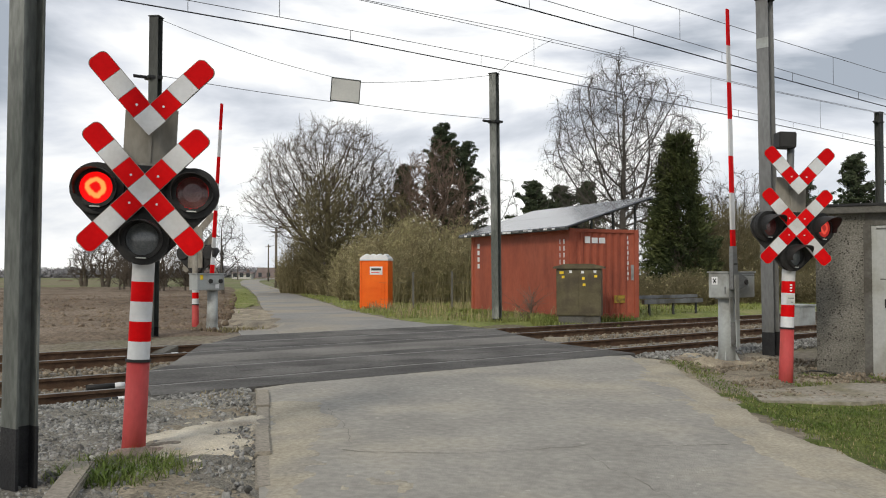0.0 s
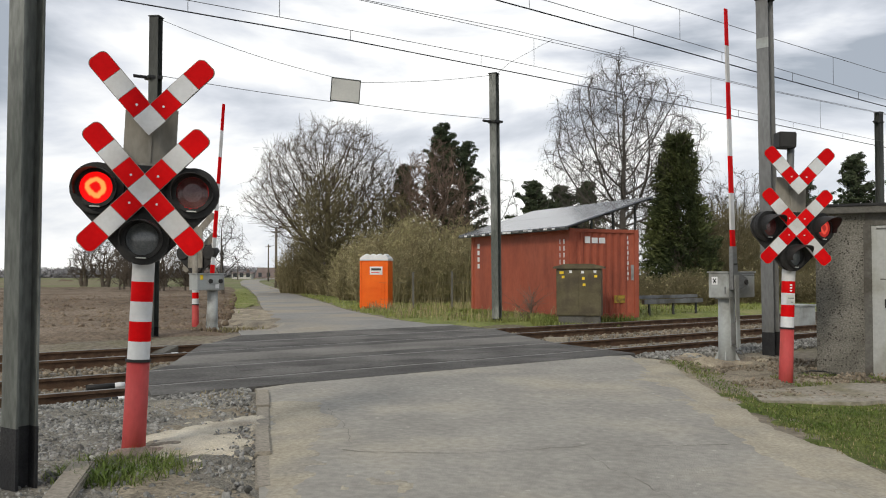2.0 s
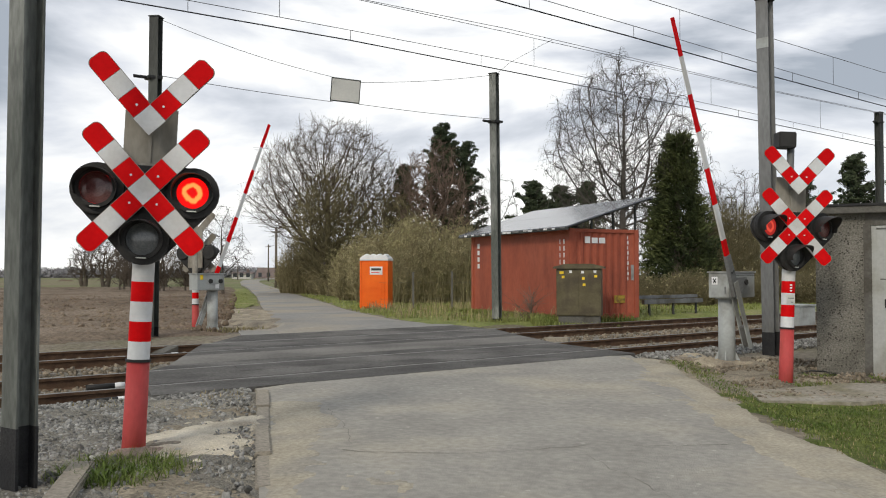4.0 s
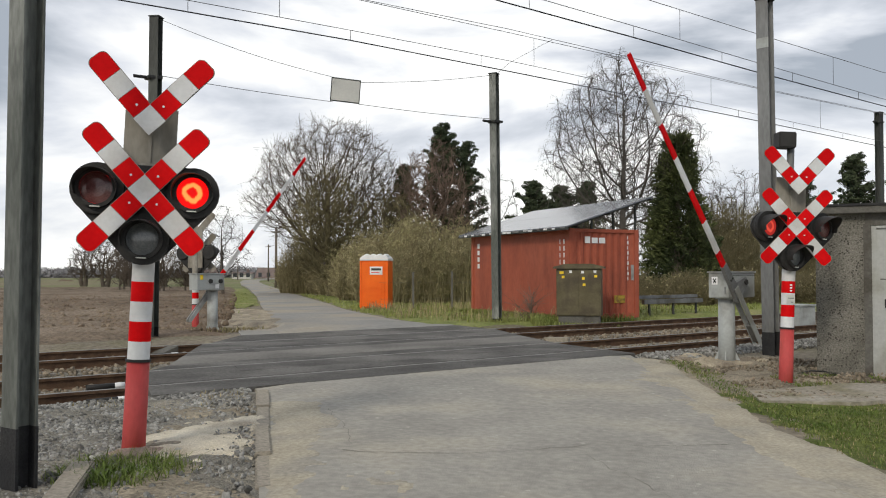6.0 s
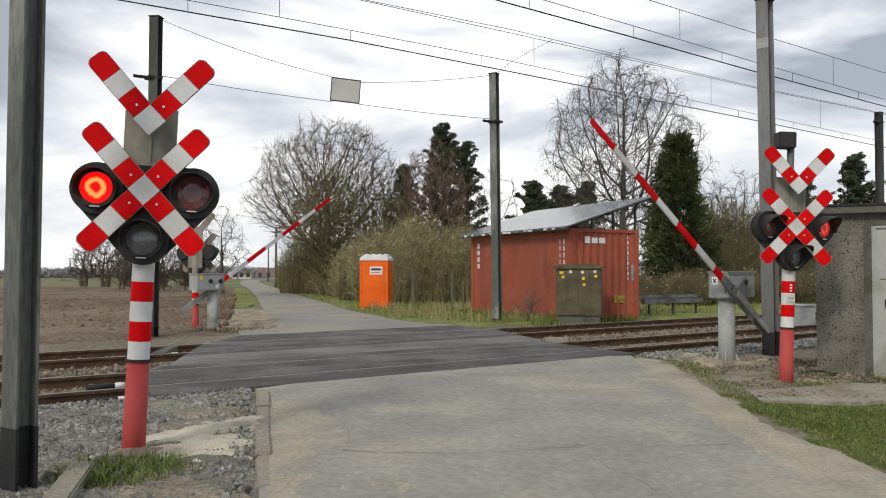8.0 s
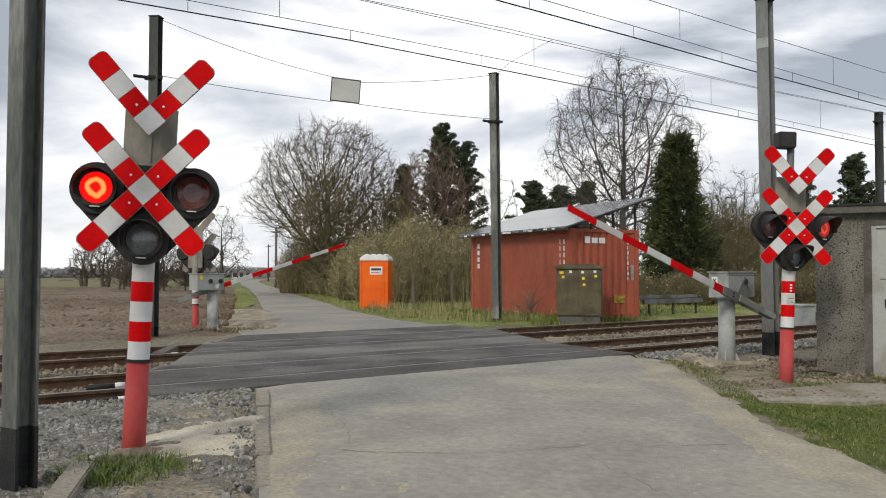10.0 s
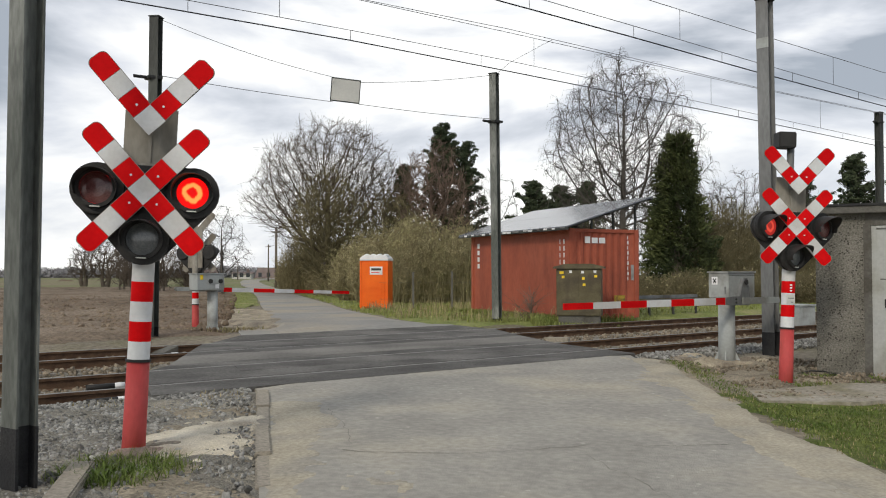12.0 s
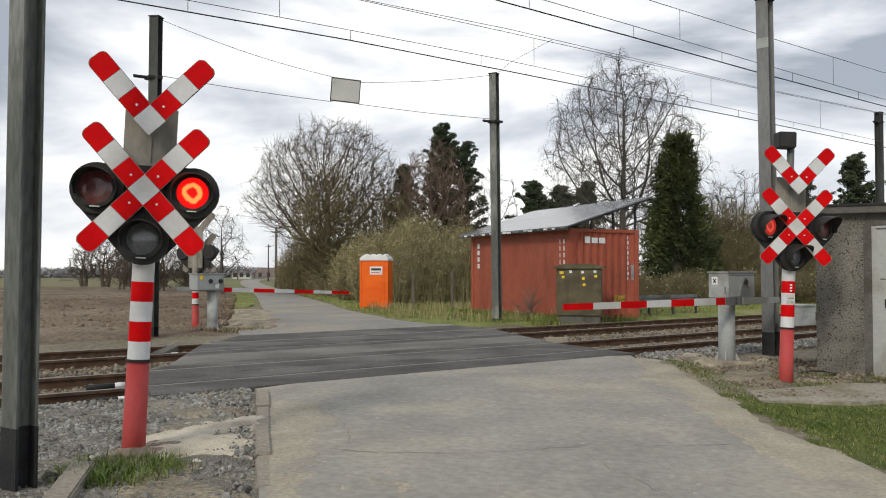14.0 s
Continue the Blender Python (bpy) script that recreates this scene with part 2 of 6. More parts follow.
    "footing": mat("crumbling_pinkish_concrete", (0.27, 0.205, 0.165), (0.36, 0.285, 0.235), 5, 0.95, bump=0.9, bscale=20, fine=0.25, dist=0.04),
    "dull_yellow": mat("scuffed_yellow_paint", (0.30, 0.20, 0.03), (0.44, 0.31, 0.05), 9, 0.7, fine=0.2, c=(0.15, 0.09, 0.04), cscale=7),
    "verge": mat("pale_green_verge_turf", (0.155, 0.185, 0.050), (0.245, 0.265, 0.085), 1.1, 0.95, bump=0.8, bscale=20, fine=0.3, c=(0.31, 0.27, 0.14), cscale=0.7, cpos=(0.52, 0.74), dist=0.05),
    "verge_grass": mat("pale_green_verge_blades", (0.165, 0.205, 0.05), (0.28, 0.295, 0.095), 1.2, 0.85, fine=0.2, rand=0.3, island=True),
    "board": mat("pale_board", (0.52, 0.52, 0.49), (0.6, 0.6, 0.56), 2, 0.6, fine=0.05),
    "wood": mat("weathered_timber", (0.12, 0.10, 0.08), (0.18, 0.155, 0.125), 3, 0.9, stretch=(1, 1, 0.2)),
    "house_wall": mat("pale_farm_wall", (0.5, 0.48, 0.45), (0.58, 0.56, 0.53), 0.5, 0.9, fine=0.06),
    "house_roof": mat("dark_tile_roof", (0.16, 0.12, 0.11), (0.21, 0.17, 0.15), 0.6, 0.9, fine=0.15),
    "pane": mat("dark_window_glass", (0.05, 0.055, 0.06), None, 1, 0.1, fine=0.05),
}

# ---- the plan: s runs along the track, u across it, away from the eye ----
TH = radians(52.094)
TX, TY = math.sin(TH), math.cos(TH)
NX, NY = -math.cos(TH), math.sin(TH)
RAILS = (9.962, 11.467, 13.788, 15.293)


def at_track(s, u, z=0.0):
    return Vector((TX * s + NX * u, TY * s + NY * u, z))


def track_uv(x, y):
    return TX * x + TY * y, NX * x + NY * y


def smooth(a, b, v):
    t = min(1.0, max(0.0, (v - a) / (b - a)))
    return t * t * (3 - 2 * t)


def ground_z(x, y):
    s, u = track_uv(x, y)
    near = -0.20 + 0.10 * smooth(1.0, 7.5, u)
    if u < 12.6:
        z = near + 0.05 * smooth(7.6, 9.0, u) - 0.22 * smooth(9.12, 9.5, u)
    else:
        z = -0.27 + 0.22 * smooth(16.2, 18.0, u) - 0.13 * smooth(20, 32, u)
        if s < 10:
            z -= 0.08 * smooth(17, 20, u)
    return z


# ---- mesh helpers ----
def mesh_ob(name, verts, faces, material, parent=None, label="", smooth_faces=False):
    me = bpy.data.meshes.new(name)
    me.from_pydata([tuple(v) for v in verts], [], [tuple(f) for f in faces])
    me.materials.append(material)
    if smooth_faces:
        me.polygons.foreach_set("use_smooth", [True] * len(me.polygons))
    ob = new(name, me)
    ob.parent = parent
    if label:
        tagged(ob, label)
    return ob


def part(name, bm, material, parent=None, label="", smooth_faces=False):
    me = bpy.data.meshes.new(name)
    bmesh.ops.recalc_face_normals(bm, faces=bm.faces)
    bm.to_mesh(me)
    bm.free()
    me.materials.append(material)
    if smooth_faces:
        me.polygons.foreach_set("use_smooth", [len(f.vertices) <= 4 for f in me.polygons])
    ob = new(name, me)
    ob.parent = parent
    if label:
        tagged(ob, label)
    return ob


def empty(name, m, label, category, group="", kind=""):
    ob = new(name)
    ob.empty_display_size = 0.2
    ob.matrix_basis = m
    return tagged(ob, label, category, group, kind)


def box(bm, x0, x1, y0, y1, z0, z1, bevel=0.0, m=None):
    r = bmesh.ops.create_cube(bm, size=1)
    vs = r["verts"]
    for v in vs:
        v.co = Vector(((x0 + x1) / 2 + v.co.x * (x1 - x0), (y0 + y1) / 2 + v.co.y * (y1 - y0), (z0 + z1) / 2 + v.co.z * (z1 - z0)))
    if bevel:
        es = list({e for v in vs for e in v.link_edges})
        r = bmesh.ops.bevel(bm, geom=es, offset=bevel, segments=2, affect="EDGES")
        vs = list({v for f in r["faces"] for v in f.verts} | {v for v in vs if v.is_valid})
    if m:
        bmesh.ops.transform(bm, matrix=m, verts=vs)
    return bm


def cyl(bm, r0, r1, p0, p1, n=16, caps=True):
    p0, p1 = Vector(p0), Vector(p1)
    d = p1 - p0
    m = Matrix.Translation((p0 + p1) / 2) @ d.to_track_quat("Z", "Y").to_matrix().to_4x4()
    bmesh.ops.create_cone(bm, cap_ends=caps, segments=n, radius1=r0, radius2=r1, depth=d.length, matrix=m)
    return bm


def prism(bm, pts, y0, y1):
    """A flat shape in x and z, thick along y."""
    a = [bm.verts.new((x, y0, z)) for x, z in pts]
    b = [bm.verts.new((x, y1, z)) for x, z in pts]
    bm.faces.new(a)
    bm.faces.new(b[::-1])
    for i in range(len(pts)):
        j = (i + 1) % len(pts)
        bm.faces.new((a[j], a[i], b[i], b[j]))
    return bm


def slab_poly(bm, pts, z0, z1):
    """pts: (x, y, z) tops; the underside lies z1 - z0 lower."""
    a = [bm.verts.new((p[0], p[1], p[2])) for p in pts]
    b = [bm.verts.new((p[0], p[1], p[2] - (z1 - z0))) for p in pts]
    bm.faces.new(a)
    bm.faces.new(b[::-1])
    for i in range(len(pts)):
        j = (i + 1) % len(pts)
        bm.faces.new((a[j], a[i], b[i], b[j]))
    return bm


def B():
    return bmesh.new()


class Soup:
    """Many small pieces in one mesh: stones, blades, twigs, needles."""

    def __init__(self):
        self.v, self.f = [], []

    def tube(self, pts, radii, n=3):
        base = len(self.v)
        up = Vector((0.3, 0.2, 1)).normalized()
        for i, p in enumerate(pts):
            d = (pts[min(i + 1, len(pts) - 1)] - pts[max(i - 1, 0)])
            a = d.cross(up)
            if a.length < 1e-6:
                a = d.cross(Vector((1, 0, 0)))
            a.normalize()
            b = d.cross(a).normalized()
            for k in range(n):
                w = 2 * math.pi * k / n
                self.v.append(p + (a * math.cos(w) + b * math.sin(w)) * radii[i])
        for i in range(len(pts) - 1):
            for k in range(n):
                q, r = base + i * n + k, base + i * n + (k + 1) % n
                self.f.append((q, r, r + n, q + n))

    def tri(self, a, b, c):
        i = len(self.v)
        self.v += [a, b, c]
        self.f.append((i, i + 1, i + 2))

    def quad(self, a, b, c, d):
        i = len(self.v)
        self.v += [a, b, c, d]
        self.f.append((i, i + 1, i + 2, i + 3))

    def ob(self, name, material, parent=None, label="", smooth_faces=False):
        return mesh_ob(name, self.v, self.f, material, parent, label, smooth_faces)


# ---- ground, tracks and road ----
def ground():
    xs = [-900, -500, -300, -200, -140, -100, -75] + [-60 + 1.5 * i for i in range(30)] + [-15 + 0.45 * i for i in range(67)] + [16 + 1.5 * i for i in range(30)] + [75, 110, 160, 240, 400, 900]
    ys = [-60, -30, -15] + [-6 + 0.45 * i for i in range(80)] + [30.5 + 1.5 * i for i in range(40)] + [95, 115, 140, 180, 240, 340, 500, 800, 1400]
    v, f = [], []
    for y in ys:
        for x in xs:
            d = 0.03 if abs(x) < 60 and y < 90 else 0.0
            v.append((x, y, ground_z(x, y) + d * noise.noise(Vector((x * 0.9, y * 0.9, 0))) - (0.0 if y < 90 else min(1.0, (y - 90) * 0.002))))
    w = len(xs)
    for j in range(len(ys) - 1):
        for i in range(w - 1):
            f.append((j * w + i, j * w + i + 1, (j + 1) * w + i + 1, (j + 1) * w + i))
    return tagged(mesh_ob("ground", v, f, M["earth"], smooth_faces=True), "bare brown earth with patches of short grass", "ground", kind="structure")


def sheet(name, material, inside, x0, x1, y0, y1, step, rise, label, category, rough=0.02, freq=1.0, wave=None, base=ground_z, ease=1.0):
    """A thin sheet laid over the ground where inside(x, y) holds; it dives under at its rim."""
    nx, ny = int((x1 - x0) / step), int((y1 - y0) / step)
    keep, v, f = {}, [], []
    for j in range(ny + 1):
        for i in range(nx + 1):
            x, y = x0 + i * step, y0 + j * step
            d = ease * inside(x, y)
            if d > -step * 1.5:
                z = base(x, y) + (rise if d > 0 else 0.07) * min(1.0, max(-1.5, d / (step * 1.5))) + rough * noise.noise(Vector((x * freq, y * freq, 3)))
                z += wave(x, y) if wave else 0
                keep[i, j] = len(v)
                v.append((x, y, z))
    for (i, j), k in keep.items():
        q = [keep.get(c) for c in ((i, j), (i + 1, j), (i + 1, j + 1), (i, j + 1))]
        if None not in q:
            f.append(q)
    return tagged(mesh_ob(name, v, f, material, smooth_faces=True), label, category, kind="structure")


def strip(name, material, left, right, z_of, label, category, thick=0.12, n=10):
    """A road between two polylines of equal length."""
    bm = B()
    rows = []
    for (l0, r0), (l1, r1) in zip(zip(left, right), zip(left[1:], right[1:])):
        for k in range(4):
            t = k / 4
            rows.append((Vector(l0).lerp(Vector(l1), t), Vector(r0).lerp(Vector(r1), t)))
    rows.append((Vector(left[-1]), Vector(right[-1])))
    grid = []
    for l, r in rows:
        line = []
        for i in range(n + 1):
            p = l.lerp(r, i / n)
            e = 0.035 * noise.noise(Vector((p.x * 1.7, p.y * 1.7, i))) if i in (0, n) else 0
            line.append(bm.verts.new((p.x + e, p.y, z_of(p.x, p.y) - (0.02 if i in (0, n) else 0))))
        grid.append(line)
    for a, b in zip(grid, grid[1:]):
        for i in range(n):
            bm.faces.new((a[i], a[i + 1], b[i + 1], b[i]))
    r = bmesh.ops.extrude_face_region(bm, geom=bm.faces[:])
    for el in r["geom"]:
        if isinstance(el, bmesh.types.BMVert):
            el.co.z -= thick
    return tagged(part(name, bm, material), label, category, kind="structure")


def road_z(x, y):
    s, u = track_uv(x, y)
    if u < 12:
        return -0.17 + 0.165 * smooth(0.5, 9.0, u)
    return ground_z(x, y) + 0.05 + 0.03 * (1 - smooth(17, 20, u)) + 0.13 * smooth(66, 80, y)


NEAR_L = [(1.9, -8), (0.1, 0), (-0.62, 3.0), (-1.25, 6.0), (-1.72, 8.3), (-2.02, 9.66), (-2.2, 10.15)]
NEAR_R = [(4.3, -8), (3.2, 0), (2.95, 3.0), (2.84, 5.66), (2.74, 8.2), (2.82, 10.8), (2.97, 13.95)]
FAR_L = [(-3.2, 18.0), (-4.1, 21.0), (-5.5, 28), (-8.2, 39.5), (-11.9, 56), (-16.5, 75), (-24.2, 105), (-32.4, 140), (-41.0, 180), (-47.5, 230), (-52, 300)]
FAR_R = [(-0.2, 22.0), (-1.5, 25.0), (-2.8, 30), (-5.3, 41), (-9.3, 57), (-14.0, 75), (-21.4, 105), (-29.4, 140), (-37.6, 180), (-43.6, 230), (-47, 300)]


def side_of(line, x, y):
    """How far x lies to the right of a polyline at that y."""
    for (x0, y0), (x1, y1) in zip(line, line[1:]):
        if y0 <= y <= y1:
            return x - (x0 + (x1 - x0) * (y - y0) / (y1 - y0))
    return x - (line[0][0] if y < line[0][1] else line[-1][0])


def shoulder_z(x, y):
    """The ground right of the road, which falls gently from the road's edge."""
    return max(ground_z(x, y), road_z(x, y) - 0.016 - 0.07 * max(0.0, side_of(NEAR_R, x, y) - 0.15))


def left_shoulder_z(x, y):
    return max(ground_z(x, y), road_z(x, y) - 0.035 - 0.06 * max(0.0, -side_of(NEAR_L, x, y) - 0.1)) if track_uv(x, y)[1] < 9.1 else ground_z(x, y)


def worn_road_z(x, y):
    """The road's top, which rounds off at both edges."""
    d = min(-side_of(NEAR_R, x, y), side_of(NEAR_L, x, y))
    return road_z(x, y) - 0.02 * min(1.0, max(0.0, 1 - d / 0.28))


def ploughed(x, y):
    s, u = track_uv(x, y)
    return min(u - 18.2, -1.2 - side_of(FAR_L, x, y), 92 + 0.1 * x - y, 3.0)


DECK_L = [(3.25, 9.15), (3.9, 11.35), (4.5, 12.0), (6.3, 15.2), (8.0, 17.2)]
DECK_R = [(11.0, 9.15), (11.5, 11.4), (12.4, 13.4), (13.4, 15.3), (13.8, 17.2)]


def deck_span(u):
    def f(line):
        for (s0, u0), (s1, u1) in zip(line, line[1:]):
            if u <= u1:
                return s0 + (s1 - s0) * (u - u0) / (u1 - u0)
        return line[-1][0]
    return f(DECK_L), f(DECK_R)


def ballast():
    v, f = [], []
    us = (8.3, 8.75, 9.3, 9.9, 10.7, 11.5, 12.2, 12.6, 13.1, 13.7, 14.5, 15.3, 16.0, 16.6, 17.2)
    zs = (-0.22, -0.17, -0.14, -0.14, -0.15, -0.14, -0.19, -0.22, -0.19, -0.14, -0.15, -0.14, -0.15, -0.22, -0.30)
    ss = [-120 + 4 * i for i in range(25)] + [-20 + 0.7 * i for i in range(90)] + [45 + 6 * i for i in range(40)]
    for s in ss:
        for u, z in zip(us, zs):
            v.append(at_track(s, u, z + 0.03 * noise.noise(Vector((s * 2.2, u * 2.2, 0)))))
    n = len(us)
    for j in range(len(ss) - 1):
        for i in range(n - 1):
            f.append((j * n + i, (j + 1) * n + i, (j + 1) * n + i + 1, j * n + i + 1))
    return tagged(mesh_ob("ballast_bed", v, f, M["gravel_bed"], smooth_faces=True), "grey crushed-stone bed under two railway tracks", "ballast", kind="structure")


def rail(u, name="rail"):
    """Rusty web and foot with a worn running top."""
    prof = [(-0.07, -0.16), (0.07, -0.16), (0.07, -0.148), (0.012, -0.13), (0.010, -0.045), (0.036, -0.035), (0.036, -0.004), (-0.036, -0.004), (-0.036, -0.035), (-0.010, -0.045), (-0.012, -0.13), (-0.07, -0.148)]
    v, f = [], []
    for s in (-120, 300):
        for du, z in prof:
            v.append(at_track(s, u + du, z))
    n = len(prof)
    for i in range(n):
        j = (i + 1) % n
        f.append((i, j, n + j, n + i))
    ob = mesh_ob(name, v, f, M["rust"])
    tagged(ob, "rusty steel railway rail with a polished top", "rail", "railway rails", "structure")
    top = [(-0.033, -0.0045), (-0.028, 0.0), (0.028, 0.0), (0.033, -0.0045)]
    v = [at_track(s, u + du, z) for s in (-120, 300) for du, z in top]
    mesh_ob("running_surface", v, [(0, 1, 5, 4), (1, 2, 6, 5), (2, 3, 7, 6)], M["railtop"], ob, "worn bright steel running surface")
    return ob


def sleepers():
    for track in (10.71, 14.54):
        bm = B()
        s = -60
        while s < 140:
            lo, hi = deck_span(track)
            if not (lo - 0.3 < s < hi + 0.3):
                m = Matrix.Translation(at_track(s, track, -0.16)) @ Matrix.Rotation(math.atan2(TY, TX), 4, "Z")
                box(bm, -0.13, 0.13, -1.28, 1.28, -0.12, 0.012, 0.0, m)
            s += 0.62
        tagged(part("sleepers", bm, M["sleeper"]), "grey-brown concrete sleepers half buried in ballast", "sleepers", kind="stuff")


def stone_proto(rng, r):
    bm = B()
    bmesh.ops.create_icosphere(bm, subdivisions=1, radius=r)
    pts = [(v.co * rng.uniform(0.7, 1.15)) for v in bm.verts]
    for p in pts:
        p.z *= 0.75
    fs = [[v.index for v in f.verts] for f in bm.faces]
    bm.free()
    return pts, fs


def stones(name, count, place, r, material, label, seed):
    rng = random.Random(seed)
    protos = [stone_proto(rng, 1.0) for _ in range(7)]
    v, f = [], []
    for _ in range(count):
        hit = place(rng)
        if not hit:
            continue
        x, y, z = hit
        pts, fs = rng.choice(protos)
        k = r * rng.choice((0.55, 0.75, 1, 1, 1.3)) * rng.uniform(0.8, 1.2)
        e = Euler((rng.uniform(0, 6), rng.uniform(0, 6), rng.uniform(0, 6))).to_matrix()
        b = len(v)
        o = Vector((x, y, z + k * 0.2))
        v += [o + e @ (p * k) for p in pts]
        f += [(a + b, c + b, d + b) for a, c, d in fs]
    return tagged(mesh_ob(name, v, f, material), label, "stones", kind="stuff")


def deck():
    """Crossing surface: rubber and asphalt strips laid between the rails, in panels."""
    top = tagged(new("crossing_deck"), "dark rubber and asphalt level crossing surface between the rails", "crossing deck", kind="structure")
    bands = [(9.15, 9.55, "deck"), (9.56, 9.90, "deck"), (10.05, 10.72, "deck"), (10.73, 11.40, "deck"), (11.52, 12.0, "deck"), (12.01, 13.2, "deck_mid"), (13.21, 13.73, "deck"),
             (13.87, 14.54, "deck"), (14.55, 15.23, "deck"), (15.36, 15.9, "deck"), (15.91, 17.15, "deck")]
    rng = random.Random(5)
    for u0, u1, key in bands:
        l0, r0 = deck_span(u0)
        l1, r1 = deck_span(u1)
        n = 6 if key == "deck" else 2
        for i in range(n):
            a, b = i / n, (i + 1) / n
            gap = 0.0012
            q = [(l0 + (r0 - l0) * a + gap, u0), (l0 + (r0 - l0) * b - gap, u0), (l1 + (r1 - l1) * b - gap, u1), (l1 + (r1 - l1) * a + gap, u1)]
            dz = rng.uniform(-0.0015, 0.0015) + (0.0 if u1 < 15.9 else -0.02)
            bm = B()
            slab_poly(bm, [at_track(s, u, 0.0 + dz) for s, u in q], 0, 0.14)
            part("panel", bm, M[key], top)
    # filler that closes the flangeways
    bm = B()
    for r in RAILS:
        l0, r0 = deck_span(r)
        for du in (-0.06, 0.06):
            slab_poly(bm, [at_track(l0 + 0.1, r + du - 0.018, -0.03), at_track(r0 - 0.1, r + du - 0.018, -0.03), at_track(r0 - 0.1, r + du + 0.018, -0.03), at_track(l0 + 0.1, r + du + 0.018, -0.03)], 0, 0.05)
    part("flangeway_filler", bm, M["tar"], top)


def deck_ramp(s, u, turn, name="deck_ramp"):
    """Slanted steel deflector at the end of the deck."""
    bm = B()
    v = [bm.verts.new(c) for c in ((0, -0.2, 0.12), (0, 0.2, 0.12), (-0.36, 0.14, -0.02), (-0.36, -0.14, -0.02), (0, -0.2, -0.05), (0, 0.2, -0.05), (-0.36, 0.14, -0.05), (-0.36, -0.14, -0.05))]
    for q in ((0, 1, 2, 3), (4, 7, 6, 5), (0, 4, 5, 1), (1, 5, 6, 2), (2, 6, 7, 3), (3, 7, 4, 0)):
        bm.faces.new([v[i] for i in q])
    ob = part(name, bm, M["hut_smooth"])
    ob.matrix_basis = Matrix.Translation(at_track(s, u, -0.11)) @ Matrix.Rotation(math.atan2(TY, TX) + turn, 4, "Z")
    return tagged(ob, "slanted grey deflector at the end of the crossing deck", "deflector", "crossing deflectors")


def track_sensor(s, u, z):
    top = empty("track_sensor", Matrix.Translation(at_track(s, u, z)) @ Matrix.Rotation(math.atan2(TY, TX), 4, "Z"), "black tube with a white end clipped beside a rail", "track sensor", "track sensors")
    part("tube", cyl(B(), 0.035, 0.035, (-0.22, 0, 0), (0.10, 0, 0), 10), M["black"], top, "", True)
    part("end_cap", cyl(B(), 0.036, 0.036, (0.10, 0, 0), (0.22, 0, 0), 10), M["white_plastic"], top, "", True)
    part("foot", box(B(), -0.05, 0.05, -0.03, 0.03, -0.1, -0.03), M["black"], top)


def kerbs():
    def stone(x0, y0, x1, y1, w, h):
        a, b = Vector((x0, y0, 0)), Vector((x1, y1, 0))
        bm = B()
        ln = (b - a).length
        box(bm, -w / 2, w / 2, 0.006, ln - 0.006, -0.25, 0, 0.012)
        ob = part("kerb_stone", bm, M["kerb"])
        z0, z1 = road_z(x0, y0) + h, road_z(x1, y1) + h
        d = b - a
        ob.matrix_basis = Matrix.Translation((x0, y0, z0)) @ Matrix.Rotation(math.atan2(d.y, d.x) - math.pi / 2, 4, "Z") @ Matrix.Rotation(math.atan2(z1 - z0, ln), 4, "X")
        tagged(ob, "worn pale concrete kerb stone at the road edge", "kerb", "kerb stones")
    stone(-1.97, 9.58, -1.74, 8.5, 0.14, 0.02)
    stone(-1.74, 8.5, -1.54, 7.5, 0.13, 0.004)
    stone(-1.55, 7.5, -1.33, 6.5, 0.13, 0.014)
    stone(-1.33, 6.5, -1.15, 5.65, 0.11, -0.012)
    stone(-2.45, 6.0, -2.2, 4.9, 0.16, 0.05)
    stone(-4.3, 15.85, -4.0, 15.75, 0.26, 0.02)
    stone(2.15, 18.2, 2.6, 18.05, 0.22, 0.14)


def road_joint(pts, w):
    """A crooked dark crack in the road surface."""
    rng = random.Random(len(pts) * 7 + 1)
    v, f = [], []
    for (x0, y0), (x1, y1) in zip(pts, pts[1:]):
        n = max(2, int(math.hypot(x1 - x0, y1 - y0) / 0.12))
        for i in range(n):
            t = i / n
            x, y = x0 + (x1 - x0) * t + rng.gauss(0, 0.012), y0 + (y1 - y0) * t + rng.gauss(0, 0.02)
            k = 0.55 * w * rng.uniform(0.1, 1.2)
            d = Vector((x1 - x0, y1 - y0)).normalized()
            for sg in (-1, 1):
                v.append((x - d.y * k * sg, y + d.x * k * sg, road_z(x, y) + 0.0035))
    for i in range(len(v) // 2 - 1):
        f.append((2 * i, 2 * i + 1, 2 * i + 3, 2 * i + 2))
    tagged(mesh_ob("road_crack", v, f, M["crack"]), "dirt-filled crack across the concrete road", "crack", "road cracks", "structure")


def blades(name, count, place, height, material, label, seed, wide=0.006, lean=0.5):
    rng = random.Random(seed)
    sp = Soup()
    n = 0
    for _ in range(count):
        hit = place(rng)
        if not hit:
            continue
        x, y, z = hit
        h = height * rng.uniform(0.4, 1.2)
        w = rng.uniform(0, 6.283)
        d = Vector((math.cos(w), math.sin(w), 0))
        p = Vector((x, y, z - 0.01))
        bend = d * h * lean * rng.uniform(0.1, 1)
        t = Vector((-d.y, d.x, 0)) * wide * rng.uniform(0.7, 1.5)
        mid = p + bend * 0.3 + Vector((0, 0, h * 0.6))
        sp.quad(p - t, p + t, mid + t * 0.8, mid - t * 0.8)
        sp.tri(mid - t * 0.8, mid + t * 0.8, p + bend + Vector((0, 0, h)))
    return tagged(sp.ob(name, material), label, "grass", kind="stuff")


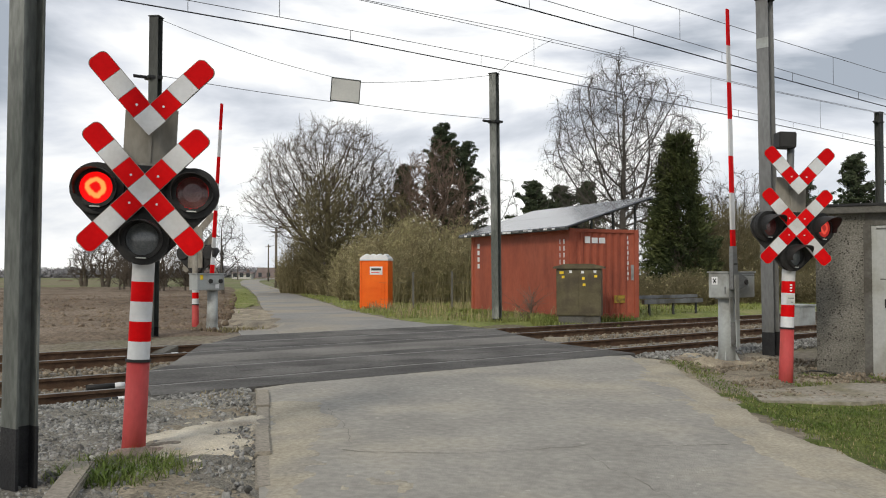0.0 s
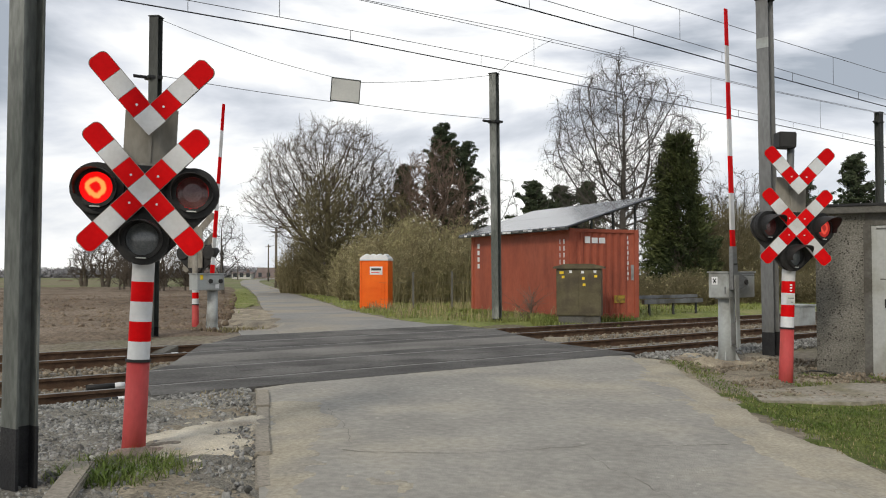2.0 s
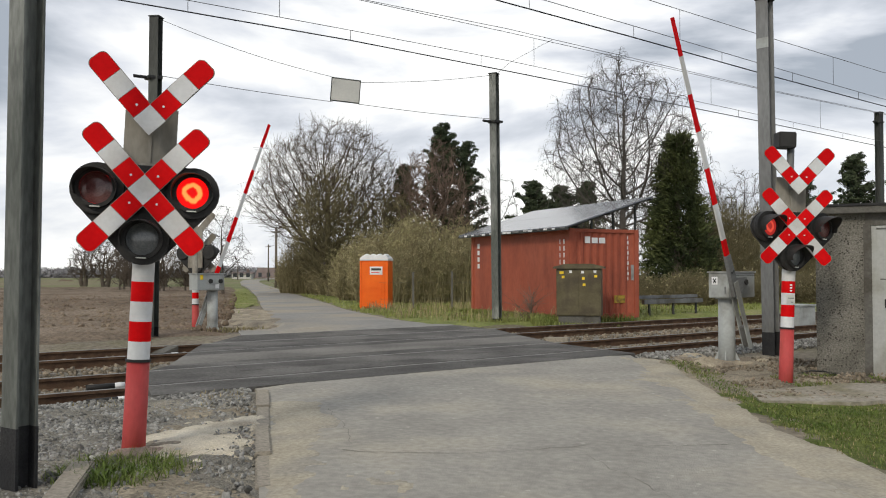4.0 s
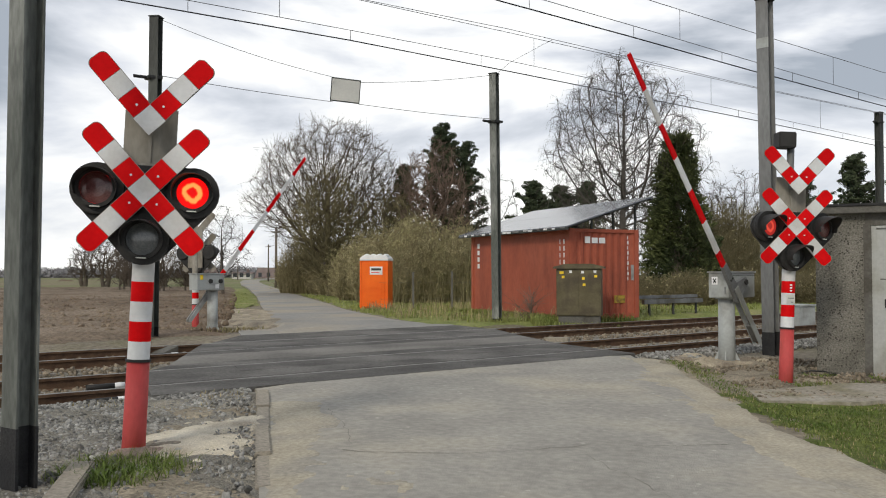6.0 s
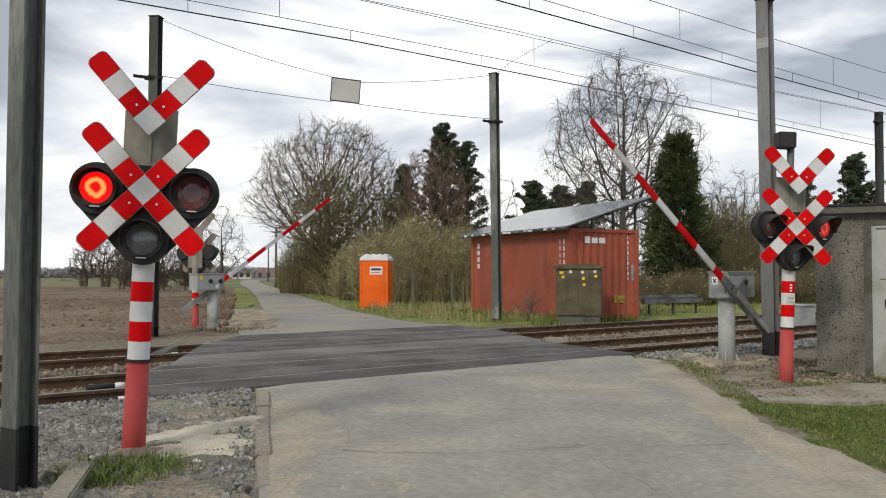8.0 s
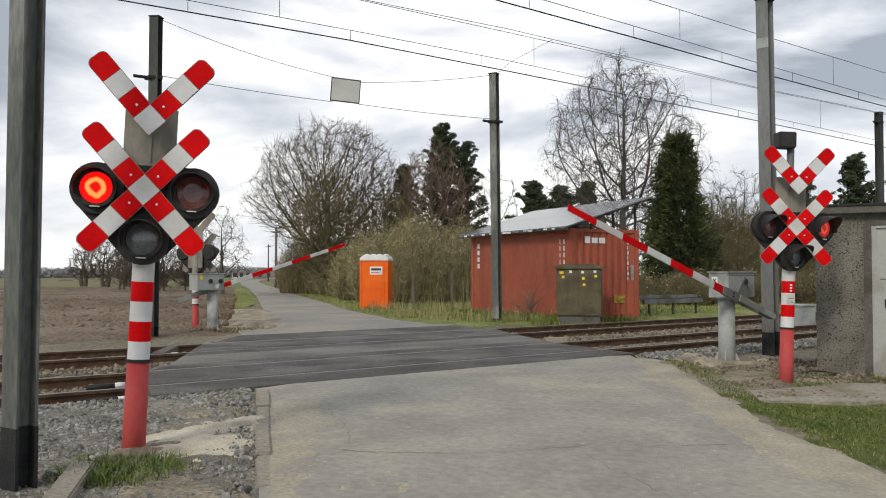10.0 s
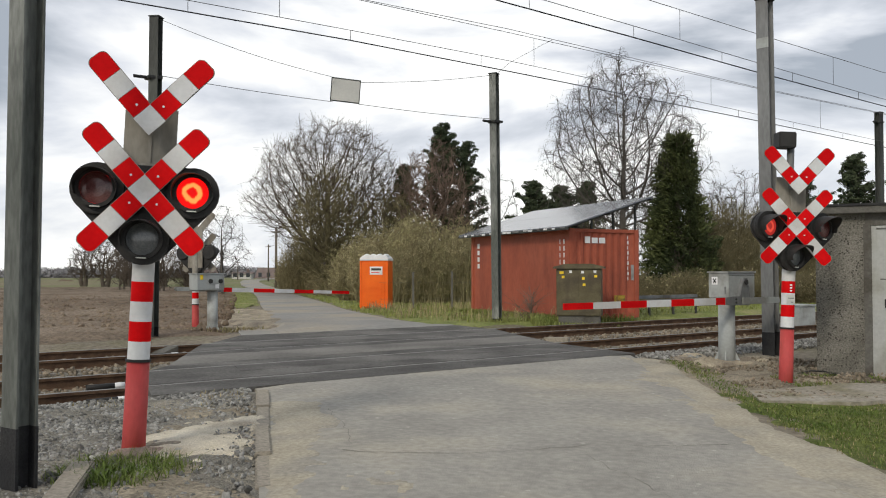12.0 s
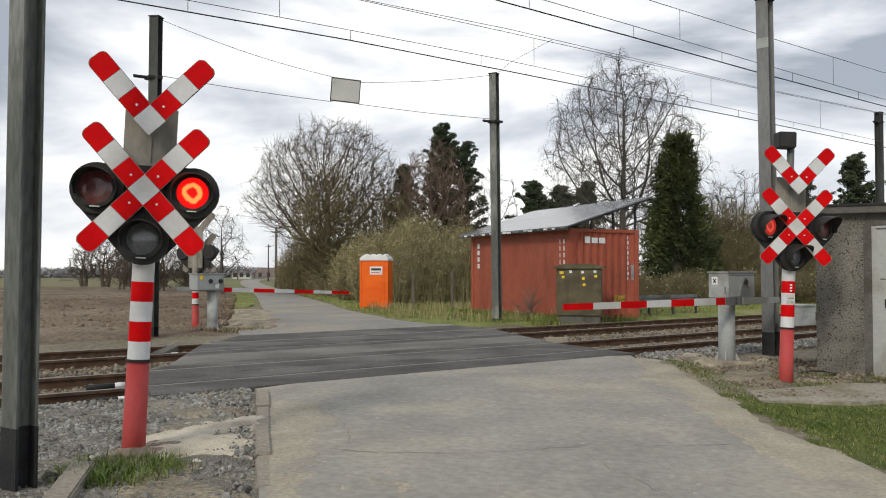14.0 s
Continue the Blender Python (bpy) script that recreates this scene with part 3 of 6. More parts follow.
# ---- railway signals and barriers ----
def disc(bm, r, y, n=28, dome=0.0):
    c = bm.verts.new((0, y - dome, 0))
    ring1 = [bm.verts.new((r * 0.6 * math.cos(2 * math.pi * i / n), y - dome * 0.7, r * 0.6 * math.sin(2 * math.pi * i / n))) for i in range(n)]
    ring = [bm.verts.new((r * math.cos(2 * math.pi * i / n), y, r * math.sin(2 * math.pi * i / n))) for i in range(n)]
    for i in range(n):
        j = (i + 1) % n
        bm.faces.new((c, ring1[i], ring1[j]))
        bm.faces.new((ring1[i], ring[i], ring[j], ring1[j]))
    return bm


def tube_ring(bm, r0, r1, y0, y1, x=0, z=0, n=28, flare=0.0):
    rings = []
    for r, y in ((r1, y0), (r1 + flare, y1), (r0 + flare, y1), (r0, y0)):
        rings.append([bm.verts.new((x + r * math.cos(2 * math.pi * i / n), y, z + r * math.sin(2 * math.pi * i / n))) for i in range(n)])
    for k in range(4):
        a, b = rings[k], rings[(k + 1) % 4]
        for i in range(n):
            j = (i + 1) % n
            bm.faces.new((a[i], a[j], b[j], b[i]))
    return bm


def visor(bm, r, y0, y1, x=0, z=0, n=20):
    """A hood over the upper half of a lens, longest on top."""
    th = 0.006
    a = [(math.cos(math.pi * (-0.12 + 1.24 * i / n)), math.sin(math.pi * (-0.12 + 1.24 * i / n))) for i in range(n + 1)]
    rows = []
    for rr in (r + th, r):
        rows.append([bm.verts.new((x + rr * c, y0, z + rr * s)) for c, s in a])
        rows.append([bm.verts.new((x + rr * 1.04 * c, y0 + (y1 - y0) * (0.35 + 0.65 * max(0.0, s)), z + rr * 1.04 * s - 0.02 * max(0, s))) for c, s in a])
    o0, o1, i0, i1 = rows
    for i in range(n):
        bm.faces.new((o0[i], o0[i + 1], o1[i + 1], o1[i]))
        bm.faces.new((i0[i], i1[i], i1[i + 1], i0[i + 1]))
        bm.faces.new((o1[i], o1[i + 1], i1[i + 1], i1[i]))
        bm.faces.new((o0[i], i0[i], i0[i + 1], o0[i + 1]))
    return bm


def arm_shape(x0, x1, w, round_end):
    """Outline of a stretch of a cross arm along x, with a rounded outer end."""
    pts = [(x0, -w / 2), (x1 - (0.05 if round_end else 0), -w / 2)]
    if round_end:
        for i in range(1, 6):
            a = -math.pi / 2 + math.pi / 2 * i / 6
            pts.append((x1 - 0.05 + 0.05 * math.cos(a), -w / 2 + 0.05 + 0.05 * math.sin(a)))
        for i in range(0, 6):
            a = math.pi / 2 * i / 6
            pts.append((x1 - 0.05 + 0.05 * math.cos(a), w / 2 - 0.05 + 0.05 * math.sin(a)))
    pts += [(x1 - (0.05 if round_end else 0), w / 2), (x0, w / 2)]
    return pts


def cross_arm(parent, cx, cz, y, angle, first, rounded=True):
    """One half arm from the middle outwards: white, red and white stretches and a red end."""
    w, step = 0.163, 0.163
    ca, sa = math.cos(radians(angle)), math.sin(radians(angle))

    def turn(pts):
        return [(cx + x * ca - z * sa, cz + x * sa + z * ca) for x, z in pts]
    arm = part("cross_arm", prism(B(), turn(arm_shape(first, 0.60, w, rounded)), y, y + 0.014), M["grey_plate"], parent)
    for i, (a, b, key) in enumerate(((0.083, 0.246, "red"), (0.250, 0.410, "white"), (0.414, 0.594, "red"))):
        part(key + "_panel", prism(B(), turn(arm_shape(a, b, w - 0.008, i == 2 and rounded)), y - 0.004, y + 0.001), M[key], arm)
    bm = B()
    bx, bz = cx + 0.14 * ca, cz + 0.14 * sa
    cyl(bm, 0.009, 0.009, (bx, y - 0.011, bz), (bx, y - 0.002, bz), 8)
    part("bolt", bm, M["white_plastic"], arm)
    return arm


def crossing_signal(m, label, bell=False, lamp_turn=0, lit="lens_on"):
    top = empty("crossing_signal", m, label, "railway signal", "level crossing signals")
    bm = cyl(B(), 0.088, 0.082, (0, 0, -0.25), (0, 0, 0.72), 20)
    part("post_sleeve", bm, M["red_base"], top, "faded pinkish red plastic sleeve", True)
    bm = tube_ring(B(), 0.05, 0.092, 0, 0.02)
    bmesh.ops.rotate(bm, verts=bm.verts, cent=(0, 0, 0), matrix=Matrix.Rotation(radians(90), 3, "X"))
    bmesh.ops.translate(bm, verts=bm.verts, vec=(0, 0, 0.72))
    part("collar", bm, M["black"], top)
    post = part("post", cyl(B(), 0.076, 0.076, (0, 0, 0.70), (0, 0, 2.2), 20), M["grey_plate"], top, "", True)
    z = 0.725
    for i in range(5):
        key = "white" if i % 2 == 0 else "red"
        part(key + "_band", cyl(B(), 0.081, 0.081, (0, 0, z), (0, 0, z + 0.1475), 20, False), M[key], post, "", True)
        z += 0.148
    # grey sheet-metal spine behind the crosses
    bm = prism(B(), [(-0.19, 1.62), (0.19, 1.62), (0.19, 2.62), (-0.19, 2.62)], -0.012, 0.012)
    part("back_plate", bm, M["grey_plate"], top)
    bm = B()
    box(bm, -0.012, 0.012, -0.03, -0.011, 1.62, 2.62)
    part("plate_rib", bm, M["grey_plate"], top)
    # dark rounded triangle that carries the three lamps
    lamps = ((-0.34, 1.99), (0.34, 1.99), (0.0, 1.63))
    bm = B()
    hull = []
    for k, (lx, lz) in enumerate(lamps):
        for i in range(24):
            a = 2 * math.pi * i / 24
            hull.append((lx + 0.19 * math.cos(a), lz + 0.19 * math.sin(a)))
    hull = [h for h in hull]
    hull.sort()

    def half(points):
        out = []
        for q in points:
            while len(out) > 1 and (out[-1][0] - out[-2][0]) * (q[1] - out[-2][1]) - (out[-1][1] - out[-2][1]) * (q[0] - out[-2][0]) <= 0:
                out.pop()
            out.append(q)
        return out
    lower, upper = half(hull), half(hull[::-1])
    outline = lower[:-1] + upper[:-1]
    # waist between the two upper lamps
    outline = [q for q in outline if not (abs(q[0]) < 0.3 and q[1] > 2.06)]
    prism(bm, outline, -0.095, -0.06)
    part("lamp_board", bm, M["black"], top)
    inserts = []
    for k, (lx, lz) in enumerate(lamps):
        unit = part("lamp_unit", tube_ring(tube_ring(B(), 0.130, 0.19, 0.01, -0.03), 0.118, 0.145, -0.03, -0.07), M["black"], top)
        unit.matrix_basis = pose(lx, -0.10, lz, 0, 0, lamp_turn)
        part("back_shell", cyl(B(), 0.15, 0.185, (0, 0.10, 0), (0, 0.012, 0), 20), M["black"], unit)
        part("visor", visor(B(), 0.142, -0.06, -0.27), M["black"], unit)
        part("sight_strip", box(B(), -0.035, 0.035, -0.074, -0.068, -0.142, -0.133), M["board"], unit)
        if k < 2:
            ins = part("lamp_insert", disc(B(), 0.116, -0.006, dome=0.012), M[lit], unit, "lit red glass lens")
            ins.matrix_basis = pose(0, -0.045, 0)
            bm = disc(B(), 0.1155, -0.004, dome=0.012)
            bmesh.ops.rotate(bm, verts=bm.verts, cent=(0, 0, 0), matrix=Matrix.Rotation(math.pi, 3, "Z"))
            part("dull_face", bm, M["lens_off"], ins, "unlit red glass")
            inserts.append(ins)
        else:
            part("clear_lens", disc(B(), 0.126, -0.03, dome=0.02), M["lens_clear"], unit, "unlit clear glass lens", True)
    # lower full cross and upper half cross
    yx = -0.20
    for ang in (47, 133, 227, 313):
        cross_arm(top, 0, 1.99, yx, ang, 0.0825)
    part("white_panel", prism(B(), [(0.0, 1.99 - 0.113), (0.113, 1.99), (0, 1.99 + 0.113), (-0.113, 1.99)], yx - 0.004, yx + 0.014), M["white"], top)
    for ang in (47.5, 132.5):
        cross_arm(top, 0.012, 2.505, yx, ang, 0.0825)
    part("white_panel", prism(B(), [(0.012, 2.505 - 0.113), (0.125, 2.505), (0.012, 2.505 + 0.113), (-0.101, 2.505)], yx - 0.004, yx + 0.014), M["white"], top)
    for zz in (1.99, 2.50):
        part("bracket", box(B(), -0.03, 0.03, yx + 0.014, -0.012, zz - 0.03, zz + 0.03), M["steel"], top)
    if bell:
        bm = box(B(), -0.20, 0.02, -0.10, 0.10, 2.985, 3.185, 0.012)
        part("bell_box", bm, M["black"], top)
        part("bell_post", cyl(B(), 0.045, 0.045, (0, 0.03, 2.2), (0, 0.03, 3.0), 12), M["steel"], top, "", True)
        bm = B()
        box(bm, -0.05, 0.05, -0.088, -0.078, 1.035, 1.15, 0.0)
        plate = part("label_plate", bm, M["board"], top, "white label with unreadable grey bars")
        part("text_bar", box(B(), -0.035, 0.035, -0.0905, -0.0875, 1.10, 1.112), M["steel"], plate)
        part("text_bar", box(B(), 0.0, 0.03, -0.0905, -0.0875, 1.05, 1.062), M["steel"], plate)
        for zz in (1.19, 1.225, 1.26):
            part("white_mark", box(B(), -0.014, 0.014, -0.086, -0.079, zz, zz + 0.018), M["white_plastic"], top)
    return top, inserts


def barrier(m, length, label, shift=0.0, post_x=0.2, drop=0.0, lower=0.0, first=0.30, second=0.60):
    """Drive housing on a post; the boom with its counterweight turns on the housing's side.
    Local x runs from the axle towards the boom's tip. The boom hangs drop below the axle, and the housing sits lower than the axle."""
    top = empty("barrier_machine", m, label, "barrier", "level crossing barriers")
    zh = -lower
    part("post", cyl(B(), 0.130, 0.122, (post_x, -0.12, zh - 1.30), (post_x, -0.12, zh), 20), M["grey_box"], top, "grey painted tubular steel post", True)
    for a in range(4):
        w = math.pi / 2 * a + 0.4
        ca, sa = math.cos(w), math.sin(w)
        bm = prism(B(), [(0.115, -0.80), (0.25, -1.08), (0.115, -1.08)], -0.006, 0.006)
        rib = part("foot_rib", bm, M["grey_box"], top)
        rib.matrix_basis = Matrix.Translation((post_x, -0.12, zh)) @ Matrix.Rotation(w, 4, "Z")
    part("post_collar", cyl(B(), 0.16, 0.16, (post_x, -0.12, zh - 0.03), (post_x, -0.12, zh), 20), M["grey_box"], top, "", True)
    housing = part("housing", box(B(), shift - 0.38, shift + 0.38, -0.29, 0.05, zh - 0.01, zh + 0.37, 0.012), M["grey_box"], top, "grey painted steel drive housing")
    part("lid", box(B(), shift - 0.40, shift + 0.40, -0.305, 0.065, zh + 0.37, zh + 0.392, 0.004), M["grey_box"], housing)
    part("door_seam", box(B(), shift - 0.36, shift + 0.36, 0.05, 0.053, zh + 0.325, zh + 0.331), M["steel_dark"], housing)
    part("hinge", cyl(B(), 0.012, 0.012, (shift + 0.388, 0.0, zh + 0.05), (shift + 0.388, 0.0, zh + 0.16), 8), M["steel"], housing)
    tag = part("tag", box(B(), shift + 0.38, shift + 0.384, -0.23, -0.13, zh + 0.19, zh + 0.31), M["white_plastic"], housing, "small white tag with a black cross")
    for turn in (-35, 35):
        part("tag_stroke", box(B(), shift + 0.384, shift + 0.387, -0.008, 0.008, -0.04, 0.04, 0.0, Matrix.Translation((0, -0.18, zh + 0.25)) @ Matrix.Rotation(radians(turn), 4, "X")), M["black"], tag)
    part("warning_label", box(B(), shift - 0.30, shift - 0.22, -0.294, -0.29, zh + 0.24, zh + 0.35), M["yellow"], housing)
    part("white_label", box(B(), shift + 0.12, shift + 0.22, -0.294, -0.29, zh + 0.03, zh + 0.13), M["white_plastic"], housing)
    for kx in (-0.02, 0.26):
        part("lock_knob", cyl(B(), 0.055, 0.05, (shift + kx, -0.29, zh + 0.2), (shift + kx, -0.33, zh + 0.2), 12), M["black"], housing)
    part("axle", cyl(B(), 0.04, 0.04, (0, -0.10, 0), (0, 0.14, 0), 12), M["black"], top)
    # the boom
    boom = new("boom")
    boom.parent = top
    h0, h1, yb, zb = 0.054, 0.040, 0.085, -drop
    bm = prism(B(), [(-0.10, zb - 0.075), (first + 0.04, zb - 0.055), (first + 0.04, zb + 0.055), (0.16, zb + 0.07), (0.055, 0.06), (-0.055, 0.06), (-0.12, zb + 0.075)], yb - 0.03, yb + 0.03)
    hub = part("hub", bm, M["steel"], boom, "dull galvanised steel boom bracket")
    for bx, bz in ((0.0, 0.0), (0.1, zb), (0.28, zb + 0.025), (0.28, zb - 0.025)):
        part("bolt", cyl(B(), 0.016, 0.016, (bx, yb + 0.03, bz), (bx, yb + 0.045, bz), 8), M["steel_dark"], hub)
    step = (length - second) / 6
    bounds = [first, second] + [second + step * (i + 1) for i in range(6)]
    for i in range(7):
        a, b = bounds[i], bounds[i + 1]
        ha, hb = h0 + (h1 - h0) * a / length, h0 + (h1 - h0) * b / length
        bm = prism(B(), [(a, zb - ha), (b - 0.002, zb - hb), (b - 0.002, zb + hb), (a, zb + ha)], yb - 0.018, yb + 0.018)
        for v in bm.verts:
            v.co.y = yb + (v.co.y - yb) * (1 - 0.55 * v.co.x / length)
        part("red_stretch" if i % 2 == 0 else "white_stretch", bm, M["red"] if i % 2 == 0 else M["white"], boom)
    for yy in (yb - 0.05, yb + 0.05):
        part("counterweight_arm", prism(B(), [(0.12, zb - 0.055), (0.12, zb + 0.05), (-0.95, zb + 0.04), (-0.99, zb), (-0.96, zb - 0.05)], yy - 0.008, yy + 0.008), M["grey_box"], boom)
    part("counterweight", box(B(), -0.93, -0.60, yb - 0.04, yb + 0.04, zb - 0.055, zb + 0.035, 0.006), M["steel"], boom)
    return top, boom


def h_beam(name, m, height, depth, width, material, label, group, base_tar=0.45):
    top = empty(name, m, label, "mast", group)
    t = 0.014

    def prof(z0, z1, g=0.0):
        w, d, k = width / 2 + g, depth / 2 + g, t / 2 + g
        pts = [(-w, -d), (w, -d), (w, -d + t + 2 * g), (k, -d + t + 2 * g), (k, d - t - 2 * g), (w, d - t - 2 * g), (w, d), (-w, d), (-w, d - t - 2 * g), (-k, d - t - 2 * g), (-k, -d + t + 2 * g), (-w, -d + t + 2 * g)]
        bm = B()
        slab_poly(bm, [(x, y, z1) for x, y in pts], z0, z1)
        return bm
    part("shaft", prof(-0.3, height), material, top)
    part("tarred_foot", prof(-0.3, base_tar, 0.003), M["tar"], top, "black tarred foot")
    part("cap", box(B(), -width / 2 - 0.02, width / 2 + 0.02, -depth / 2 - 0.02, depth / 2 + 0.02, height, height + 0.02), M["steel_dark"], top)
    return top


def wire(name, pts, r, material, label, group="overhead wires", n=5):
    sp = Soup()
    sp.tube([Vector(p) for p in pts], [r] * len(pts), n)
    return tagged(sp.ob(name, material), label, "wire", group)


def overhead_lines():
    near = {"contact_wire": [(-40, 6.45), (9.5, 5.76), (12.9, 5.71), (16.9, 5.63), (22.6, 5.56), (60, 5.3)], "auxiliary_wire": [(-40, 6.9), (10.5, 5.97), (12.9, 5.93), (16.9, 5.84), (22.6, 5.74), (60, 5.5)], "messenger_wire": [(-40, 6.9), (13.4, 6.51), (16.9, 6.47), (22.6, 6.43), (60, 6.8)]}
    beyond = {"contact_wire": [(-40, 5.7), (4.5, 5.78), (9.0, 5.84), (13.2, 5.82), (23.0, 5.75), (30.1, 5.66), (80, 5.3)], "auxiliary_wire": [(-40, 5.9), (5.7, 6.0), (9.0, 6.04), (13.2, 6.06), (23.0, 5.94), (30.0, 5.85), (80, 5.6)], "messenger_wire": [(-40, 7.0), (9.2, 6.68), (13.2, 6.70), (23.0, 6.71), (30, 6.80), (80, 7.2)], "feeder_wire": [(-40, 7.1), (9.2, 6.70), (13.2, 6.78), (23.0, 6.74), (30, 6.83), (80, 7.3)]}

    def level(line, s):
        for (s0, z0), (s1, z1) in zip(line, line[1:]):
            if s <= s1:
                return z0 + (z1 - z0) * (s - s0) / (s1 - s0)
        return line[-1][1]
    for u, lines in ((10.71, near), (14.55, beyond)):
        for nm, line in lines.items():
            r = 0.0125 if nm == "contact_wire" else 0.007
            wire(nm, [at_track(s, u, z) for s, z in line], r, M["wire"] if nm == "contact_wire" else M["wire_grey"], "dark overhead railway " + nm.replace("_", " "))
    for u, lines, lo, hi, places in ((10.71, near, "auxiliary_wire", "messenger_wire", (2.0, 7.6, 14.3, 20.2, 26)), (10.71, near, "contact_wire", "auxiliary_wire", (4.5, 10.2, 12.9, 15.7, 18.4, 21.4, 24)), (14.55, beyond, "auxiliary_wire", "messenger_wire", (1, 7.5, 14.0, 20.8, 26.6, 33)), (14.55, beyond, "contact_wire", "auxiliary_wire", (5.75, 9.04, 12.4, 17, 22.1, 25, 28, 32))):
        for s in places:
            wire("dropper", [at_track(s, u, level(lines[lo], s)), at_track(s, u, level(lines[hi], s))], 0.006, M["wire"], "thin vertical dropper between overhead wires", "droppers", 4)


# ---- buildings and loose things ----
def container():
    m = pose(3.584, 24.8, -0.03, 0, 0, 25.5)
    top = empty("shipping_container", m, "brick-red corrugated steel shipping container with tilted solar roof", "container")
    W, L, H = 2.44, 6.06, 2.59

    def corr(length, pitch, depth, flat):
        pts, x = [], 0.16
        while x < length - 0.16 - pitch:
            pts += [(x, 0), (x + flat, 0), (x + pitch / 2, depth), (x + pitch / 2 + flat, depth)]
            x += pitch
        pts.append((length - 0.16, 0))
        return pts

    def wall(name, pts, place):
        v, f = [], []
        for a, d in pts:
            for z in (0.14, H - 0.11):
                v.append(place(a, d, z))
        for i in range(len(pts) - 1):
            f.append((2 * i, 2 * i + 2, 2 * i + 3, 2 * i + 1))
        return mesh_ob(name, v, f, M["container"], top)
    wall("end_wall", corr(W, 0.25, 0.045, 0.075), lambda a, d, z: (a, 0.03 + d, z))
    wall("rear_wall", corr(W, 0.25, 0.045, 0.075), lambda a, d, z: (a, L - 0.03 - d, z))
    wall("side_wall", [(0.16, 0), (L - 0.16, 0)], lambda a, d, z: (0.035, a, z))
    wall("far_side_wall", corr(L, 0.278, 0.036, 0.07), lambda a, d, z: (W - 0.03 - d, a, z))
    for x in (0, W):
        for y in (0, L):
            x0, y0 = (x, y) if x == 0 else (x - 0.16, y)
            y0 = y if y == 0 else y - 0.16
            part("corner_post", box(B(), x0, x0 + 0.16, y0, y0 + 0.16, 0, H, 0.01), M["container"], top)
    for z0, z1 in ((0.0, 0.14), (H - 0.11, H - 0.01)):
        for x in (0, W - 0.08):
            part("side_rail", box(B(), x, x + 0.08, 0.16, L - 0.16, z0, z1, 0.006), M["container"], top)
        for y in (0, L - 0.08):
            part("end_rail", box(B(), 0.16, W - 0.16, y, y + 0.08, z0, z1, 0.006), M["container"], top)
    part("roof_sheet", box(B(), 0.03, W - 0.03, 0.03, L - 0.03, H - 0.03, H - 0.012), M["container"], top)
    part("floor_sheet", box(B(), 0.03, W - 0.03, 0.03, L - 0.03, 0.1, 0.13), M["container"], top)
    # plain white marks
    for x0, x1, z0, z1 in ((0.54, 0.72, 2.17, 2.36), (0.78, 0.98, 2.17, 2.33), (1.03, 1.24, 2.17, 2.33)):
        part("white_mark", box(B(), x0, x1, 0.014, 0.028, z0, z1), M["white_plastic"], top)
    for i in range(9):
        part("white_mark", box(B(), 2.03, 2.055 + 0.02 * (i % 2), 0.014, 0.026, 2.30 - 0.15 * i, 2.40 - 0.15 * i), M["white_plastic"], top)
    for y0, n, w in ((0.30, 6, 0.05), (0.52, 5, 0.03), (5.5, 4, 0.14)):
        for i in range(n):
            hgt = 0.15 if n == 4 else 0.13
            part("white_mark", box(B(), 0.025, 0.034, y0, y0 + w, 2.15 - hgt * 1.5 * i, 2.15 + hgt - hgt * 1.5 * i), M["white_plastic"], top)
    part("grey_patch", box(B(), 2.14, 2.24, -0.006, 0.0, 1.1, 1.55), M["grey_box"], top)
    part("yellow_plate", box(B(), 1.55, 1.93, 0.012, 0.022, 0.44, 0.66), M["dull_yellow"], top, "scuffed yellow plate")
    part("ledge_pole", box(B(), -0.03, 0.0, 4.05, 4.12, 0.1, 1.9), M["steel_dark"], top)
    # mono-pitch solar roof on a steel frame: low over the long side, high at the back
    pitch_lo, pitch_hi = H + 0.03, H + 0.98
    x_lo, x_hi = -0.32, W + 0.28

    def zr(x):
        return pitch_lo + (pitch_hi - pitch_lo) * (x - x_lo) / (x_hi - x_lo)
    roof = new("solar_roof")
    roof.parent = top
    n = 6
    y_a, y_b = -0.35, L + 0.35
    for k in range(2):
        xa, xb = x_lo + (x_hi - x_lo) * k / 2 + 0.01, x_lo + (x_hi - x_lo) * (k + 1) / 2 - 0.01
        for i in range(n):
            ya, yb = y_a + (y_b - y_a) * i / n + 0.008, y_a + (y_b - y_a) * (i + 1) / n - 0.008
            bm = B()
            slab_poly(bm, [(xa, ya, zr(xa)), (xb, ya, zr(xb)), (xb, yb, zr(xb)), (xa, yb, zr(xa))], 0, 0.035)
            part("solar_panel", bm, M["solar"], roof)
    rr = random.Random(9)
    for i in range(16):
        ya = y_a + (y_b - y_a) * (i + rr.random() * 0.5) / 16
        part("edge_flashing", box(B(), x_lo - 0.03, x_lo + 0.01, ya, ya + rr.uniform(0.12, 0.34), zr(x_lo) - rr.uniform(0.05, 0.09), zr(x_lo) - 0.02), M["white_plastic"] if i % 3 else M["steel"], roof)
    for x in (x_lo, (x_lo + x_hi) / 2 - 0.04, x_hi - 0.08):
        part("purlin", box(B(), x, x + 0.06, y_a, y_b, zr(x) - 0.10, zr(x) - 0.038), M["steel_dark"], roof)
    for y in (0.0, L / 2, L - 0.1):
        for x in (0.75, 1.5, 2.3):
            part("strut", box(B(), x, x + 0.05, y, y + 0.05, H - 0.02, zr(x) - 0.04), M["steel_dark"], roof)
        bm = B()
        a, b = Vector((0.0, y + 0.02, zr(0.0) - 0.1)), Vector((x_hi, y + 0.02, zr(x_hi) - 0.1))
        cyl(bm, 0.03, 0.03, a, b, 6)
        part("rafter", bm, M["steel_dark"], roof)
    return top


